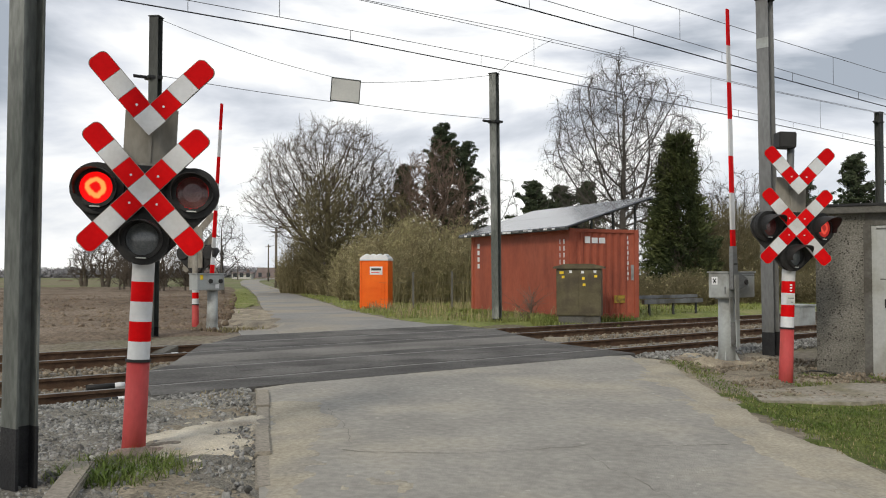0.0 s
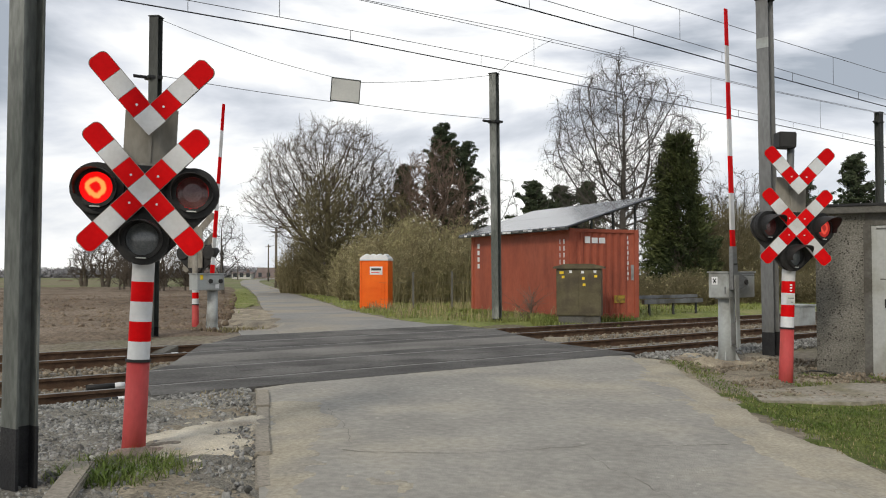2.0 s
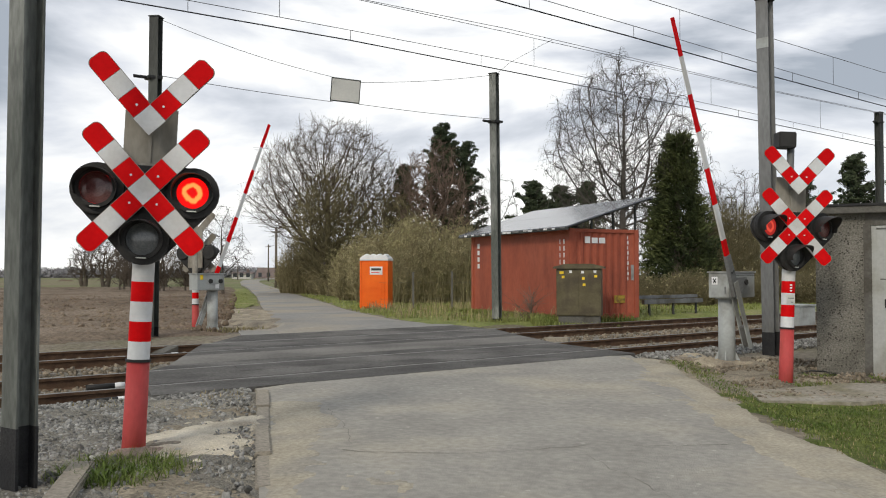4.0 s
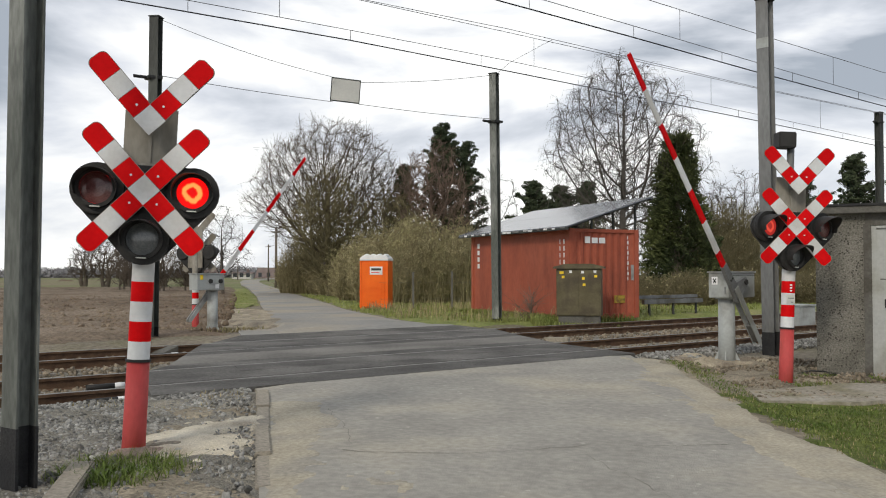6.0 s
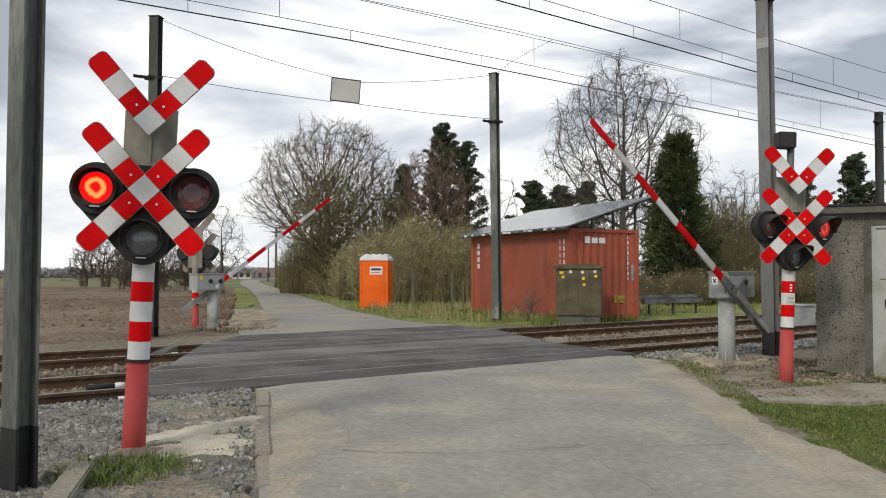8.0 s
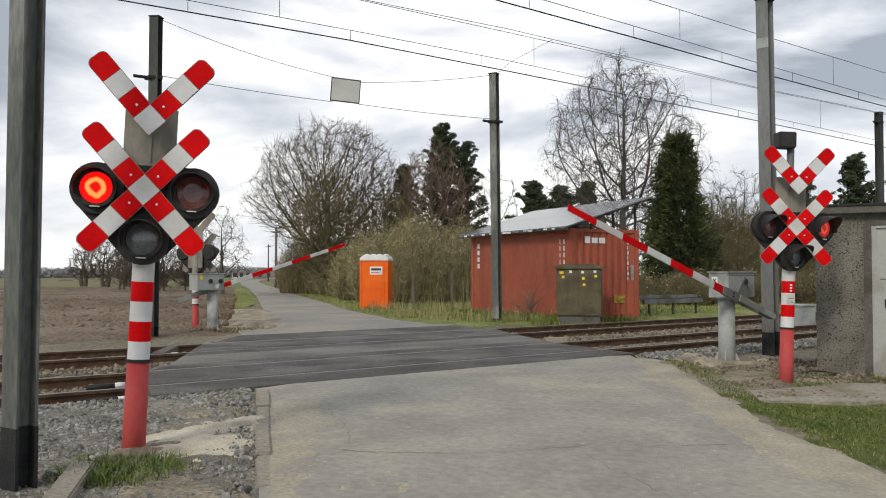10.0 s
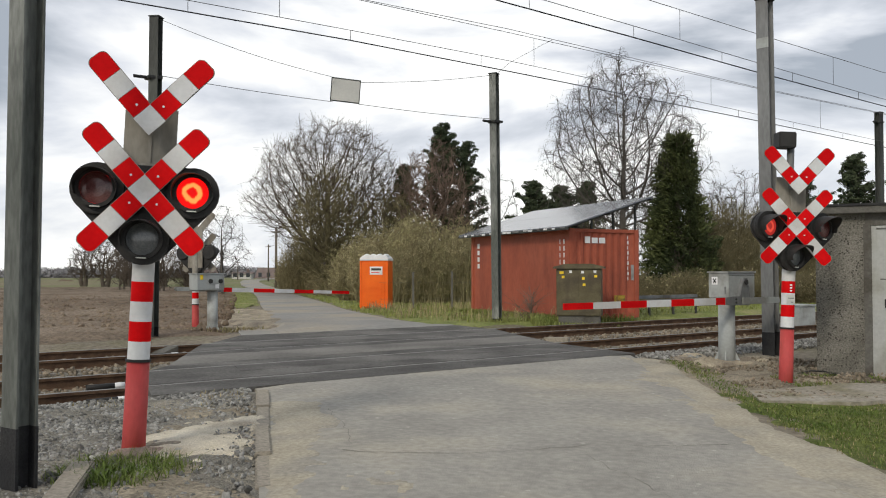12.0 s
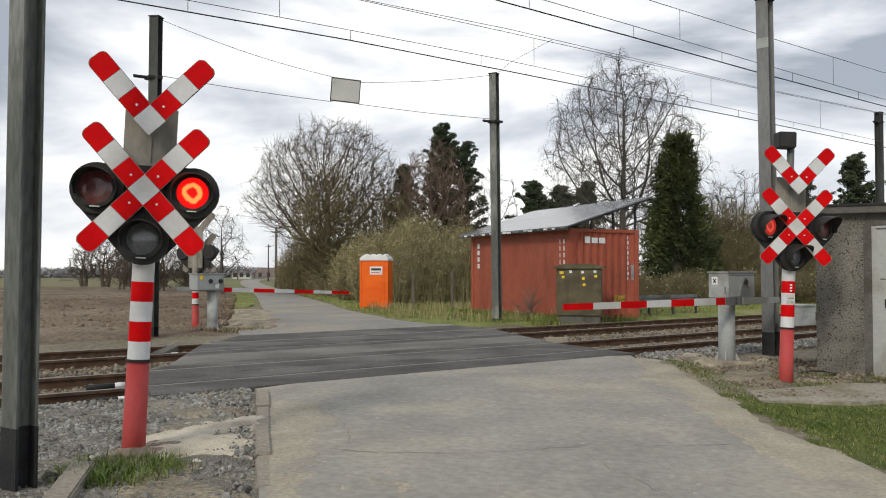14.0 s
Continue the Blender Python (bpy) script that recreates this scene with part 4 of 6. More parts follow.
def cabinet():
    top = empty("switch_cabinet", pose(3.12, 23.75, 0.04, 0, 0, -14), "olive-brown metal lineside switch cabinet with a flat lid", "cabinet")
    part("body", box(B(), -0.05, 1.15, 0, 0.6, 0.08, 1.36, 0.012), M["olive"], top)
    part("plinth", box(B(), 0.0, 1.1, 0.03, 0.57, -0.3, 0.09, 0.006), M["hut_smooth"], top, "grey concrete plinth")
    bm = B()
    prism(bm, [(-0.13, 1.36), (1.23, 1.36), (1.23, 1.41), (0.9, 1.49), (0.2, 1.49), (-0.13, 1.41)], -0.07, 0.67)
    part("lid", bm, M["olive"], top)
    for x0, x1 in ((0.0, 0.55), (0.56, 1.10)):
        part("door", box(B(), x0, x1, -0.014, 0.0, 0.1, 1.32, 0.004), M["olive"], top)
    for i, (x, z, key) in enumerate(((0.04, 1.26, "yellow"), (0.30, 1.28, "white_plastic"), (0.62, 1.27, "white_plastic"), (0.64, 1.1, "yellow"), (0.66, 0.93, "yellow"), (0.95, 1.28, "white_plastic"), (0.97, 1.16, "yellow"), (0.10, 1.14, "yellow"))):
        part("label", box(B(), x, x + (0.11 if i == 0 else 0.075), -0.02, -0.0135, z - 0.04, z + 0.03), M[key], top)
    return top


def toilet():
    top = empty("portable_toilet", pose(-3.36, 35.6, -0.22, 0, 0, -7), "orange plastic portable toilet cabin with a white domed roof", "portable toilet")
    W, D, H = 1.13, 1.13, 2.02
    part("body", box(B(), 0.0, W, 0, D, 0.10, H, 0.03), M["orange"], top)
    part("skid", box(B(), 0.03, W - 0.03, 0.03, D - 0.03, -0.03, 0.11), M["orange"], top)
    door = part("door", box(B(), 0.13, W - 0.13, -0.022, 0.0, 0.14, H - 0.06, 0.01), M["orange"], top)
    for z in (0.35, 0.62, 0.90):
        part("moulding", box(B(), 0.24, W - 0.24, -0.036, -0.02, z, z + 0.2, 0.02), M["orange"], door)
    sign = part("sign", box(B(), 0.40, 0.92, -0.034, -0.02, 1.45, 1.78), M["white_plastic"], door, "white panel with unreadable dark bars")
    for z0, z1, x1 in ((1.62, 1.71, 0.86), (1.52, 1.55, 0.8)):
        part("text_bar", box(B(), 0.46, x1, -0.039, -0.033, z0, z1), M["steel_dark"] if z0 > 1.6 else M["red"], sign)
    for i in range(4):
        part("white_mark", box(B(), -0.006, 0.0, 0.35, 0.55, 1.05 + 0.2 * i, 1.2 + 0.2 * i), M["white_plastic"], top)
    for x in (-0.02, W - 0.05):
        part("corner_rib", box(B(), x, x + 0.07, -0.03, 0.05, 0.08, H, 0.015), M["orange"], top)
    bm = B()
    prism(bm, [(-0.03, H), (W + 0.03, H), (W + 0.02, H + 0.10), (W - 0.12, H + 0.22), (0.12, H + 0.22), (-0.02, H + 0.10)], -0.04, D + 0.04)
    bmesh.ops.bevel(bm, geom=bm.edges[:], offset=0.02, segments=2, affect="EDGES")
    roof = part("roof", bm, M["white_plastic"], top, "white translucent plastic roof")
    for i in range(4):
        bm = B()
        x = 0.17 + 0.265 * i
        bmesh.ops.create_uvsphere(bm, u_segments=10, v_segments=6, radius=0.12, matrix=Matrix.Translation((x, D / 2, H + 0.18)) @ Matrix.Diagonal((1, 4.2, 0.9, 1)))
        part("roof_dome", bm, M["white_plastic"], roof, "", True)
    return top


def hut():
    """Relay hut: rough exposed-aggregate walls, flat slab roof, pale door."""
    top = empty("relay_hut", pose(5.17, 12.15, -0.2, 0, 0, -26), "rough exposed-aggregate concrete relay hut with a flat slab roof", "hut")
    W, D, H = 3.2, 1.5, 2.28
    part("front_wall", box(B(), 0, 0.62, 0, 0.14, 0, H), M["hut"], top)
    part("front_wall", box(B(), 1.62, W, 0, 0.14, 0, H), M["hut"], top)
    part("lintel", box(B(), 0.62, 1.62, 0.004, 0.136, 2.12, H), M["hut_smooth"], top)
    part("side_wall", box(B(), 0, 0.14, 0.14, D, 0, H), M["hut"], top)
    part("side_wall", box(B(), W - 0.14, W, 0.14, D, 0, H), M["hut"], top)
    part("rear_wall", box(B(), 0.14, W - 0.14, D - 0.14, D, 0, H), M["hut"], top)
    part("jamb", box(B(), 0.60, 0.70, -0.02, 0.16, 0, 2.14, 0.006), M["hut_smooth"], top)
    part("jamb", box(B(), 1.56, 1.66, -0.02, 0.16, 0, 2.14, 0.006), M["hut_smooth"], top)
    roof = part("roof_slab", box(B(), -0.1, W + 0.1, -0.14, D + 0.1, H, H + 0.10, 0.008), M["hut_smooth"], top, "weathered flat concrete roof slab")
    part("roof_edge", box(B(), -0.12, W + 0.12, -0.16, D + 0.12, H + 0.10, H + 0.13), M["tar"], roof)
    door = part("door", box(B(), 0.76, 1.53, 0.05, 0.09, 0.04, 2.08, 0.004), M["door"], top, "pale grey painted steel door")
    part("door_frame", box(B(), 0.70, 0.76, 0.02, 0.12, 0.0, 2.12), M["door"], top)
    part("door_frame", box(B(), 1.53, 1.58, 0.02, 0.12, 0.0, 2.12), M["door"], top)
    part("door_frame", box(B(), 0.76, 1.53, 0.02, 0.12, 2.08, 2.12), M["door"], top)
    part("door_seam", box(B(), 0.80, 1.5, 0.044, 0.052, 1.38, 1.395), M["hut_smooth"], door)
    part("door_panel", box(B(), 0.84, 1.45, 0.043, 0.05, 0.2, 1.3, 0.003), M["door"], door)
    part("door_panel", box(B(), 0.84, 1.45, 0.043, 0.05, 1.46, 1.98, 0.003), M["door"], door)
    part("door_handle", cyl(B(), 0.012, 0.012, (0.86, 0.02, 1.0), (0.86, 0.02, 1.12), 8), M["black"], door)
    return top


def farmhouse(x, y, w, d, h, roof_h, turn, label, windows=3):
    top = empty("farmhouse", pose(x, y, -0.6, 0, 0, turn), label, "house", "distant farm buildings")
    part("wall", box(B(), -w / 2, w / 2, -d / 2, d / 2, -0.5, h), M["house_wall"], top)
    bm = B()
    pts = [(-d / 2 - 0.3, h - 0.1), (d / 2 + 0.3, h - 0.1), (0, h + roof_h)]
    a = [bm.verts.new((-w / 2 - 0.3, q, z)) for q, z in pts]
    b = [bm.verts.new((w / 2 + 0.3, q, z)) for q, z in pts]
    bm.faces.new(a)
    bm.faces.new(b[::-1])
    for i in range(3):
        j = (i + 1) % 3
        bm.faces.new((a[j], a[i], b[i], b[j]))
    roof = part("roof", bm, M["house_roof"], top)
    part("chimney", box(B(), w * 0.2, w * 0.2 + 0.7, -0.35, 0.35, h + roof_h * 0.6, h + roof_h + 0.7), M["house_roof"], roof)
    for i in range(windows):
        cx = -w / 2 + w * (i + 0.5) / windows
        part("window", box(B(), cx - 0.5, cx + 0.5, -d / 2 - 0.03, -d / 2, 1.0, 2.2), M["pane"], top)
    return top


# ---- trees and shrubs ----
def reach_crown(rng, stem, inside, count, step, near, reach, lift=0.0):
    """Branches grow step by step towards free points of the crown, and a point is taken once a branch comes near."""
    gen = np.random.default_rng(rng.randrange(1 << 30))
    free = inside(gen, count)
    nodes = [np.array(p, float) for p in stem]
    parent = [-1] + list(range(len(stem) - 1))
    last = {}
    best = np.full(len(free), 1e9)
    who = np.zeros(len(free), int)

    def offer(first):
        fresh = np.array(nodes[first:])
        d = np.linalg.norm(free[:, None, :] - fresh[None, :, :], axis=2)
        k = d.argmin(1)
        dk = d[np.arange(len(free)), k]
        hit = dk < best
        best[hit], who[hit] = dk[hit], k[hit] + first
    offer(0)
    for _ in range(140):
        live = best < reach
        if not live.any():
            break
        pull = {}
        way = free[live] - np.array([nodes[i] for i in who[live]])
        way /= np.linalg.norm(way, axis=1)[:, None] + 1e-9
        for i, v in zip(who[live], way):
            pull[i] = pull.get(i, 0) + v
        first = len(nodes)
        for i, v in pull.items():
            back = nodes[i] - nodes[parent[i]] if parent[i] >= 0 else np.array((0, 0, 1.0))
            v = v / (np.linalg.norm(v) + 1e-9) + 0.55 * back / (np.linalg.norm(back) + 1e-9) + gen.normal(0, 0.05, 3) + np.array((0, 0, lift))
            v /= np.linalg.norm(v)
            if i in last and max(float(v @ w) for w in last[i]) > 0.93:
                continue
            last.setdefault(i, []).append(v)
            parent.append(int(i))
            nodes.append(nodes[i] + v * step)
        if len(nodes) == first:
            break
        offer(first)
        keep = best > near
        free, best, who = free[keep], best[keep], who[keep]
        if not len(free):
            break
    return nodes, parent


def crown_tree(x, y, height, wide, low, fork, r, material, label, seed, z=-0.3, points=1500, twigs=3, twig=0.55, droop=0.0, thin=0.010, name="bare_tree", step=0.32, skew=0.0, stems=1):
    """A bare tree whose branches fill a rounded crown from low to height; twigs fan from every thin branch."""
    rng = random.Random(seed)
    top = empty(name, pose(x, y, z), label, "tree", "trees behind the crossing")
    mid = low + (height - low) * 0.45

    def inside(gen, n):
        p = gen.normal(0, 1, (n * 2, 3))
        p /= np.linalg.norm(p, axis=1)[:, None]
        p *= (gen.random(n * 2) ** 0.42)[:, None]
        edge = np.array([1 + 0.22 * noise.noise(Vector(q * 2.1 + seed)) for q in p])
        p *= edge[:, None]
        p[:, 0] = p[:, 0] * wide + skew * p[:, 2]
        p[:, 1] *= wide
        p[:, 2] = mid + np.where(p[:, 2] > 0, p[:, 2] * (height - mid), p[:, 2] * (mid - low))
        out = np.hypot(p[:, 0], p[:, 1]) / wide
        return p[p[:, 2] > low + 0.9 * (mid - low) * np.maximum(0, 0.55 - out)][:n]
    trunk, crown = Soup(), Soup()
    for m in range(stems):
        off = 0.0 if stems == 1 else (m - (stems - 1) / 2) * 0.3 * wide
        up = max(2, int((fork + 0.2) / step))
        stem = [(off * (0.3 + 0.7 * i / up) + 0.04 * math.sin(i), 0.03 * math.cos(i * 1.3), -0.2 + i * step) for i in range(up + 1)]
        nodes, parent = reach_crown(rng, stem, inside, points // stems, step, step * 1.15, step * 12, 0.05)
        kids = [[] for _ in nodes]
        for i, q in enumerate(parent):
            if q >= 0:
                kids[q].append(i)
        load = [0.0] * len(nodes)
        for i in range(len(nodes) - 1, -1, -1):
            load[i] = max(1.0, sum(load[k] for k in kids[i]))
        taper = math.log(r / thin) / math.log(max(3.0, load[0]))
        rad = [thin * v ** taper for v in load]
        pts = [Vector(q) for q in nodes]
        starts = [(-1, 0)]
        while starts:
            before, i = starts.pop()
            chain = [before, i] if before >= 0 else [i]
            while kids[i]:
                order = sorted(kids[i], key=lambda k: -load[k])
                starts += [(i, k) for k in order[1:]]
                i = order[0]
                chain.append(i)
            if len(chain) > 1:
                soup, rr = crown, [rad[k] for k in chain]
                if before >= 0:
                    rr[0] = min(rr[0], rr[1] * 1.15)
                else:
                    cut = up + 1
                    trunk.tube([pts[k] for k in chain[:cut + 1]], [rr[0] * 1.3] + rr[1:cut + 1], 8)
                    chain, rr = chain[cut:], rr[cut:]
                    if len(chain) < 2:
                        continue
                soup.tube([pts[k] for k in chain], rr, 4 if rr[0] > 0.04 else 3)
        for i, q in enumerate(parent):
            if q < 0 or rad[i] > thin * 2.6:
                continue
            d = (pts[i] - pts[q]).normalized()
            for _ in range(twigs + (2 if not kids[i] else 0)):
                w = (d + Vector((rng.gauss(0, 0.5), rng.gauss(0, 0.5), rng.gauss(0, 0.4) + 0.12))).normalized()
                ln = twig * rng.uniform(0.5, 1.2)
                a = pts[q].lerp(pts[i], rng.random())
                b = a + w * ln * 0.5
                c = b + (w + Vector((0, 0, -droop))).normalized() * ln * 0.6
                crown.tube([a, b, c] + ([c + Vector((w.x * 0.1, w.y * 0.1, -ln * 0.5))] if droop > 0.5 else []), [thin * 0.8, thin * 0.65, thin * 0.45] + ([thin * 0.4] if droop > 0.5 else []), 3)
    trunk.ob("trunk", M["bark"], top)
    crown.ob("crown", material, top)
    return top


def tuft(sp, rng, c, size, n, flat=1.0, leaf=0.12):
    """A clump of small leaves inside a rounded lump."""
    for _ in range(n):
        o = Vector((rng.gauss(0, 1), rng.gauss(0, 1), rng.gauss(0, 1))).normalized() * size * 0.75 * rng.random() ** 0.45
        o.z *= flat
        o += c
        a = Vector((rng.gauss(0, 1), rng.gauss(0, 1), rng.gauss(0, 1) * 0.7)).normalized() * leaf * rng.uniform(0.6, 1.4)
        b = a.orthogonal().normalized() * leaf * 0.45 * rng.uniform(0.6, 1.4)
        sp.quad(o - a, o - b, o + a, o + b)


def pine_tree(x, y, height, width, label, seed, z=-0.3, base=0.25, clumps=150, leaf=0.10, name="pine_tree"):
    """Limbs in uneven tiers, each ending in a few firm, slightly lifted needle pads."""
    rng = random.Random(seed)
    top = empty(name, pose(x, y, z), label, "tree", "trees behind the crossing")
    trunk, crown = Soup(), Soup()
    trunk.tube([Vector((0, 0, -0.2)), Vector((0.1, 0, height * 0.5)), Vector((0, 0.1, height * 0.97))], [0.26, 0.17, 0.03], 8)
    for k in range(clumps // 2):
        t = base + (1 - base) * ((k + rng.random()) / (clumps // 2)) ** 0.85
        a = rng.uniform(0, 6.283)
        lobe = 0.72 + 0.5 * noise.noise(Vector((math.cos(a) * 1.3, math.sin(a) * 1.3, t * 7 + seed)))
        r = width * lobe * (0.12 + 0.88 * math.sin(min(1.0, (1.02 - t) / (1 - base) * 1.2) * math.pi / 2)) * rng.uniform(0.75, 1.1)
        root = Vector((0, 0, height * (t - 0.06)))
        tip = Vector((math.cos(a) * r, math.sin(a) * r, height * t + r * 0.10))
        trunk.tube([root, root.lerp(tip, 0.6) - Vector((0, 0, 0.1)), tip], [0.05, 0.03, 0.012], 3)
        for f, size, n in ((1.0, 0.30, 46), (0.85, 0.36, 50), (0.65, 0.40, 50), (0.4, 0.44, 46)):
            pad = root.lerp(tip, f) + Vector((rng.gauss(0, 0.12), rng.gauss(0, 0.12), 0.12))
            tuft(crown, rng, pad, size * rng.uniform(0.8, 1.2), n, 0.55, leaf)
    tuft(crown, rng, Vector((0, 0.1, height * 0.96)), 0.34, 60, 1.3, leaf)
    trunk.ob("trunk", M["bark"], top)
    crown.ob("crown", M["pine"], top)
    return top


def conifer(x, y, height, width, label, seed, z=-0.3):
    """Broad dense conifer: sprays of foliage that sweep outward and up, longest below the middle."""
    rng = random.Random(seed)
    top = empty("conifer_tree", pose(x, y, z), label, "tree", "trees behind the crossing")
    trunk, crown = Soup(), Soup()
    trunk.tube([Vector((0, 0, -0.2)), Vector((0, 0, height * 0.9))], [0.25, 0.04], 8)
    for k in range(1500):
        t = rng.random() ** 0.85
        prof = min(1.0, 0.12 + 1.15 * (1 - t) ** 0.95)
        a = rng.uniform(0, 6.283)
        lump = 1 + 0.34 * noise.noise(Vector((math.cos(a) * 1.7, math.sin(a) * 1.7, t * 6 + seed))) + 0.2 * noise.noise(Vector((math.cos(a) * 4, math.sin(a) * 4, t * 15)))
        r = width * prof * lump * rng.uniform(0.45, 1.0)
        out = Vector((math.cos(a), math.sin(a), 0))
        o = out * r * 0.72 + Vector((0.12, 0, 0.1 + height * 0.94 * t))
        e = out * (r * 0.72 + rng.uniform(0.25, 0.5)) + Vector((rng.gauss(0, 0.12), rng.gauss(0, 0.12), o.z + rng.uniform(0.0, 0.45)))
        for j in range(26):
            f = j / 26
            c = o.lerp(e, f) + Vector((rng.gauss(0, 1), rng.gauss(0, 1), rng.gauss(0, 1))) * 0.13 * (1.15 - f)
            leaf = (e - o).normalized() * rng.uniform(0.05, 0.11) + Vector((rng.gauss(0, 0.03), rng.gauss(0, 0.03), rng.gauss(0, 0.03)))
            b = leaf.orthogonal().normalized() * 0.035
            crown.quad(c - leaf, c - b, c + leaf, c + b)
    for k in range(160):
        t = rng.random()
        trunk.tube([Vector((0, 0, height * t * 0.9)), Vector((rng.gauss(0, 0.5), rng.gauss(0, 0.5), height * (t * 0.9 + 0.08)))], [0.04, 0.01], 3)
    trunk.ob("trunk", M["bark"], top)
    crown.ob("crown", M["ivy"], top)
    return top


def shrub(x, y, height, width, label, seed, stems=260, buds=0, material=None, name="shrub", z=-0.25, thin=0.006, depth=None):
    """A bare shrub: fans of thin stems, each with side twigs, and buds where it is in leaf."""
    rng = random.Random(seed)
    depth = depth or width
    top = empty(name, pose(x, y, z), label, "shrub", "bare shrubs and hedge")
    twigs, leaf = Soup(), Soup()
    for _ in range(stems):
        a = rng.uniform(0, 6.283)
        rad = rng.random() ** 0.6
        o = Vector((math.cos(a) * width * 0.4 * rad, math.sin(a) * depth * 0.4 * rad, -0.1))
        hh = height * rng.uniform(0.55, 1.0) * math.sqrt(max(0.05, 1 - 0.65 * rad * rad))
        tip = Vector((math.cos(a) * width * 0.5 * rad + rng.gauss(0, 0.15), math.sin(a) * depth * 0.5 * rad + rng.gauss(0, 0.15), hh))
        mid = o.lerp(tip, 0.5) + Vector((rng.gauss(0, 0.1), rng.gauss(0, 0.1), 0.1))
        twigs.tube([o, mid, tip], [thin * 2.2, thin * 1.5, thin * 0.7], 3)
        for k in range(11):
            t = rng.uniform(0.15, 1)
            b = (o.lerp(mid, t * 2) if t < 0.5 else mid.lerp(tip, t * 2 - 1))
            e = b + Vector((rng.gauss(0, 0.28), rng.gauss(0, 0.28), rng.uniform(0.05, 0.5)))
            twigs.tube([b, e], [thin, thin * 0.6], 3)
            if buds and rng.random() < buds * (0.4 + 0.6 * t):
                tuft(leaf, rng, e, 0.17, 5, 1, 0.04)
    tagged(twigs.ob("twig_mass", material or M["hedge"], top), kind="stuff")
    if buds:
        tagged(leaf.ob("bud_mass", M["buds"], top), kind="stuff")
    return top


def utility_pole(x, y, h, label, z=-0.4):
    top = empty("utility_pole", pose(x, y, z), label, "pole", "wooden utility poles")
    part("shaft", cyl(B(), 0.15, 0.10, (0, 0, -0.2), (0, 0, h), 10), M["wood"], top, "", True)
    part("crossbar", box(B(), -0.5, 0.5, -0.05, 0.05, h - 0.5, h - 0.4), M["wood"], top)
    return top


def fence_post(x, y, h):
    ob = part("fence_post", box(B(), -0.045, 0.045, -0.045, 0.045, -0.2, h, 0.01), M["hut_smooth"])
    ob.matrix_basis = pose(x, y, ground_z(x, y))
    return tagged(ob, "slim grey concrete fence post in the grass verge", "fence post", "fence posts")


# ---- build: the setting ----
ground()
sheet("ploughed_field", M["plough"], ploughed, -70, -3, -10, 98, 0.55, 0.12, "brown ploughed field with clods and furrows", "field", 0.10, 1.5, wave=lambda x, y: 0.04 * math.sin((y * 0.93 + x * 0.25) * 4.2))
sheet("meadow", M["meadow"], lambda x, y: min(y - 80, 420 - y, 5.0), -330, 300, 78, 420, 6.0, 0.12, "dull green far meadow", "meadow", 0.0)
sheet("gravel_shoulder", M["gravel_bed"], lambda x, y: min(-0.02 - side_of(NEAR_L, x, y), track_uv(x, y)[1] - 4.4, 9.1 - track_uv(x, y)[1], 1.0), -14, 0.6, 1, 14, 0.2, 0.045, "grey gravel shoulder beside the road", "gravel", 0.025, 2.0, base=left_shoulder_z)
sheet("sandy_shoulder", M["drift"], lambda x, y: min(side_of(NEAR_R, x, y) + 0.16, 0.30 + 0.3 * noise.noise(Vector((x, y * 0.8, 0))) + 0.12 * noise.noise(Vector((x * 5, y * 4, 9))) - side_of(NEAR_R, x, y), y - 2, 13.4 - y), 2.2, 4.4, 1, 14, 0.06, 0.006, "pale sandy strip along the road edge", "shoulder", 0.004, 2.0, base=shoulder_z, ease=0.4)
sheet("sand_patch", M["pale_sand"], lambda x, y: min(0.40 - math.hypot((x + 1.95) * 0.9, (y - 7.05) * 0.6), -0.2 - side_of(NEAR_L, x, y)) + 0.30 * noise.noise(Vector((x * 2.6, y * 2.6, 0))) + 0.2 * noise.noise(Vector((x * 9, y * 9, 2))), -3.2, -0.9, 5.7, 8.4, 0.03, 0.018, "spilled pale sand on the gravel", "sand", 0.016, 7.0, base=lambda x, y: left_shoulder_z(x, y) + 0.06, ease=0.2)
sheet("sandy_shoulder", M["dirt"], lambda x, y: min(-0.1 - side_of(NEAR_L, x, y), 1.15 + side_of(NEAR_L, x, y), 8.6 - y) + 0.45 * noise.noise(Vector((x * 2.1, y * 1.6, 17))) + 0.15 * noise.noise(Vector((x * 7, y * 7, 5))) - 0.1, -3.2, -0.7, 3.2, 8.8, 0.045, 0.056, "trodden sandy dirt along the gravel shoulder", "shoulder", 0.025, 3.0, base=left_shoulder_z, ease=0.4)
sheet("sandy_verge", M["sand"], lambda x, y: min(1.3 - abs(side_of(FAR_L, x, y) + 1.0) + 0.5 * noise.noise(Vector((x * 0.5, y * 0.5, 0))), y - 21.5, 36 - y), -10, -2.5, 20, 37, 0.25, 0.05, "sandy verge beside the far road", "verge", 0.03, 1.0)
sheet("sandy_ground", M["dirt"], lambda x, y: 2 * min(side_of(NEAR_R, x, y) - 0.3, 8.6 - track_uv(x, y)[1], y - 10.2, 5.3 - x) + 0.5 * noise.noise(Vector((x * 1.8, y * 1.8, 9))), 2.8, 6.0, 9.8, 15, 0.07, 0.02, "trampled sandy earth around the barrier foot", "earth", 0.025, 3.5)
sheet("sand_heap", M["sand"], lambda x, y: 0.55 - math.hypot((x - 4.05) * 0.75, y - 13.35) + 0.35 * noise.noise(Vector((x * 2.2, y * 2.2, 1))), 2.9, 5.2, 12.2, 14.6, 0.05, 0.045, "small heap of pale sandy spoil at the barrier foot", "sand", 0.06, 5.0)
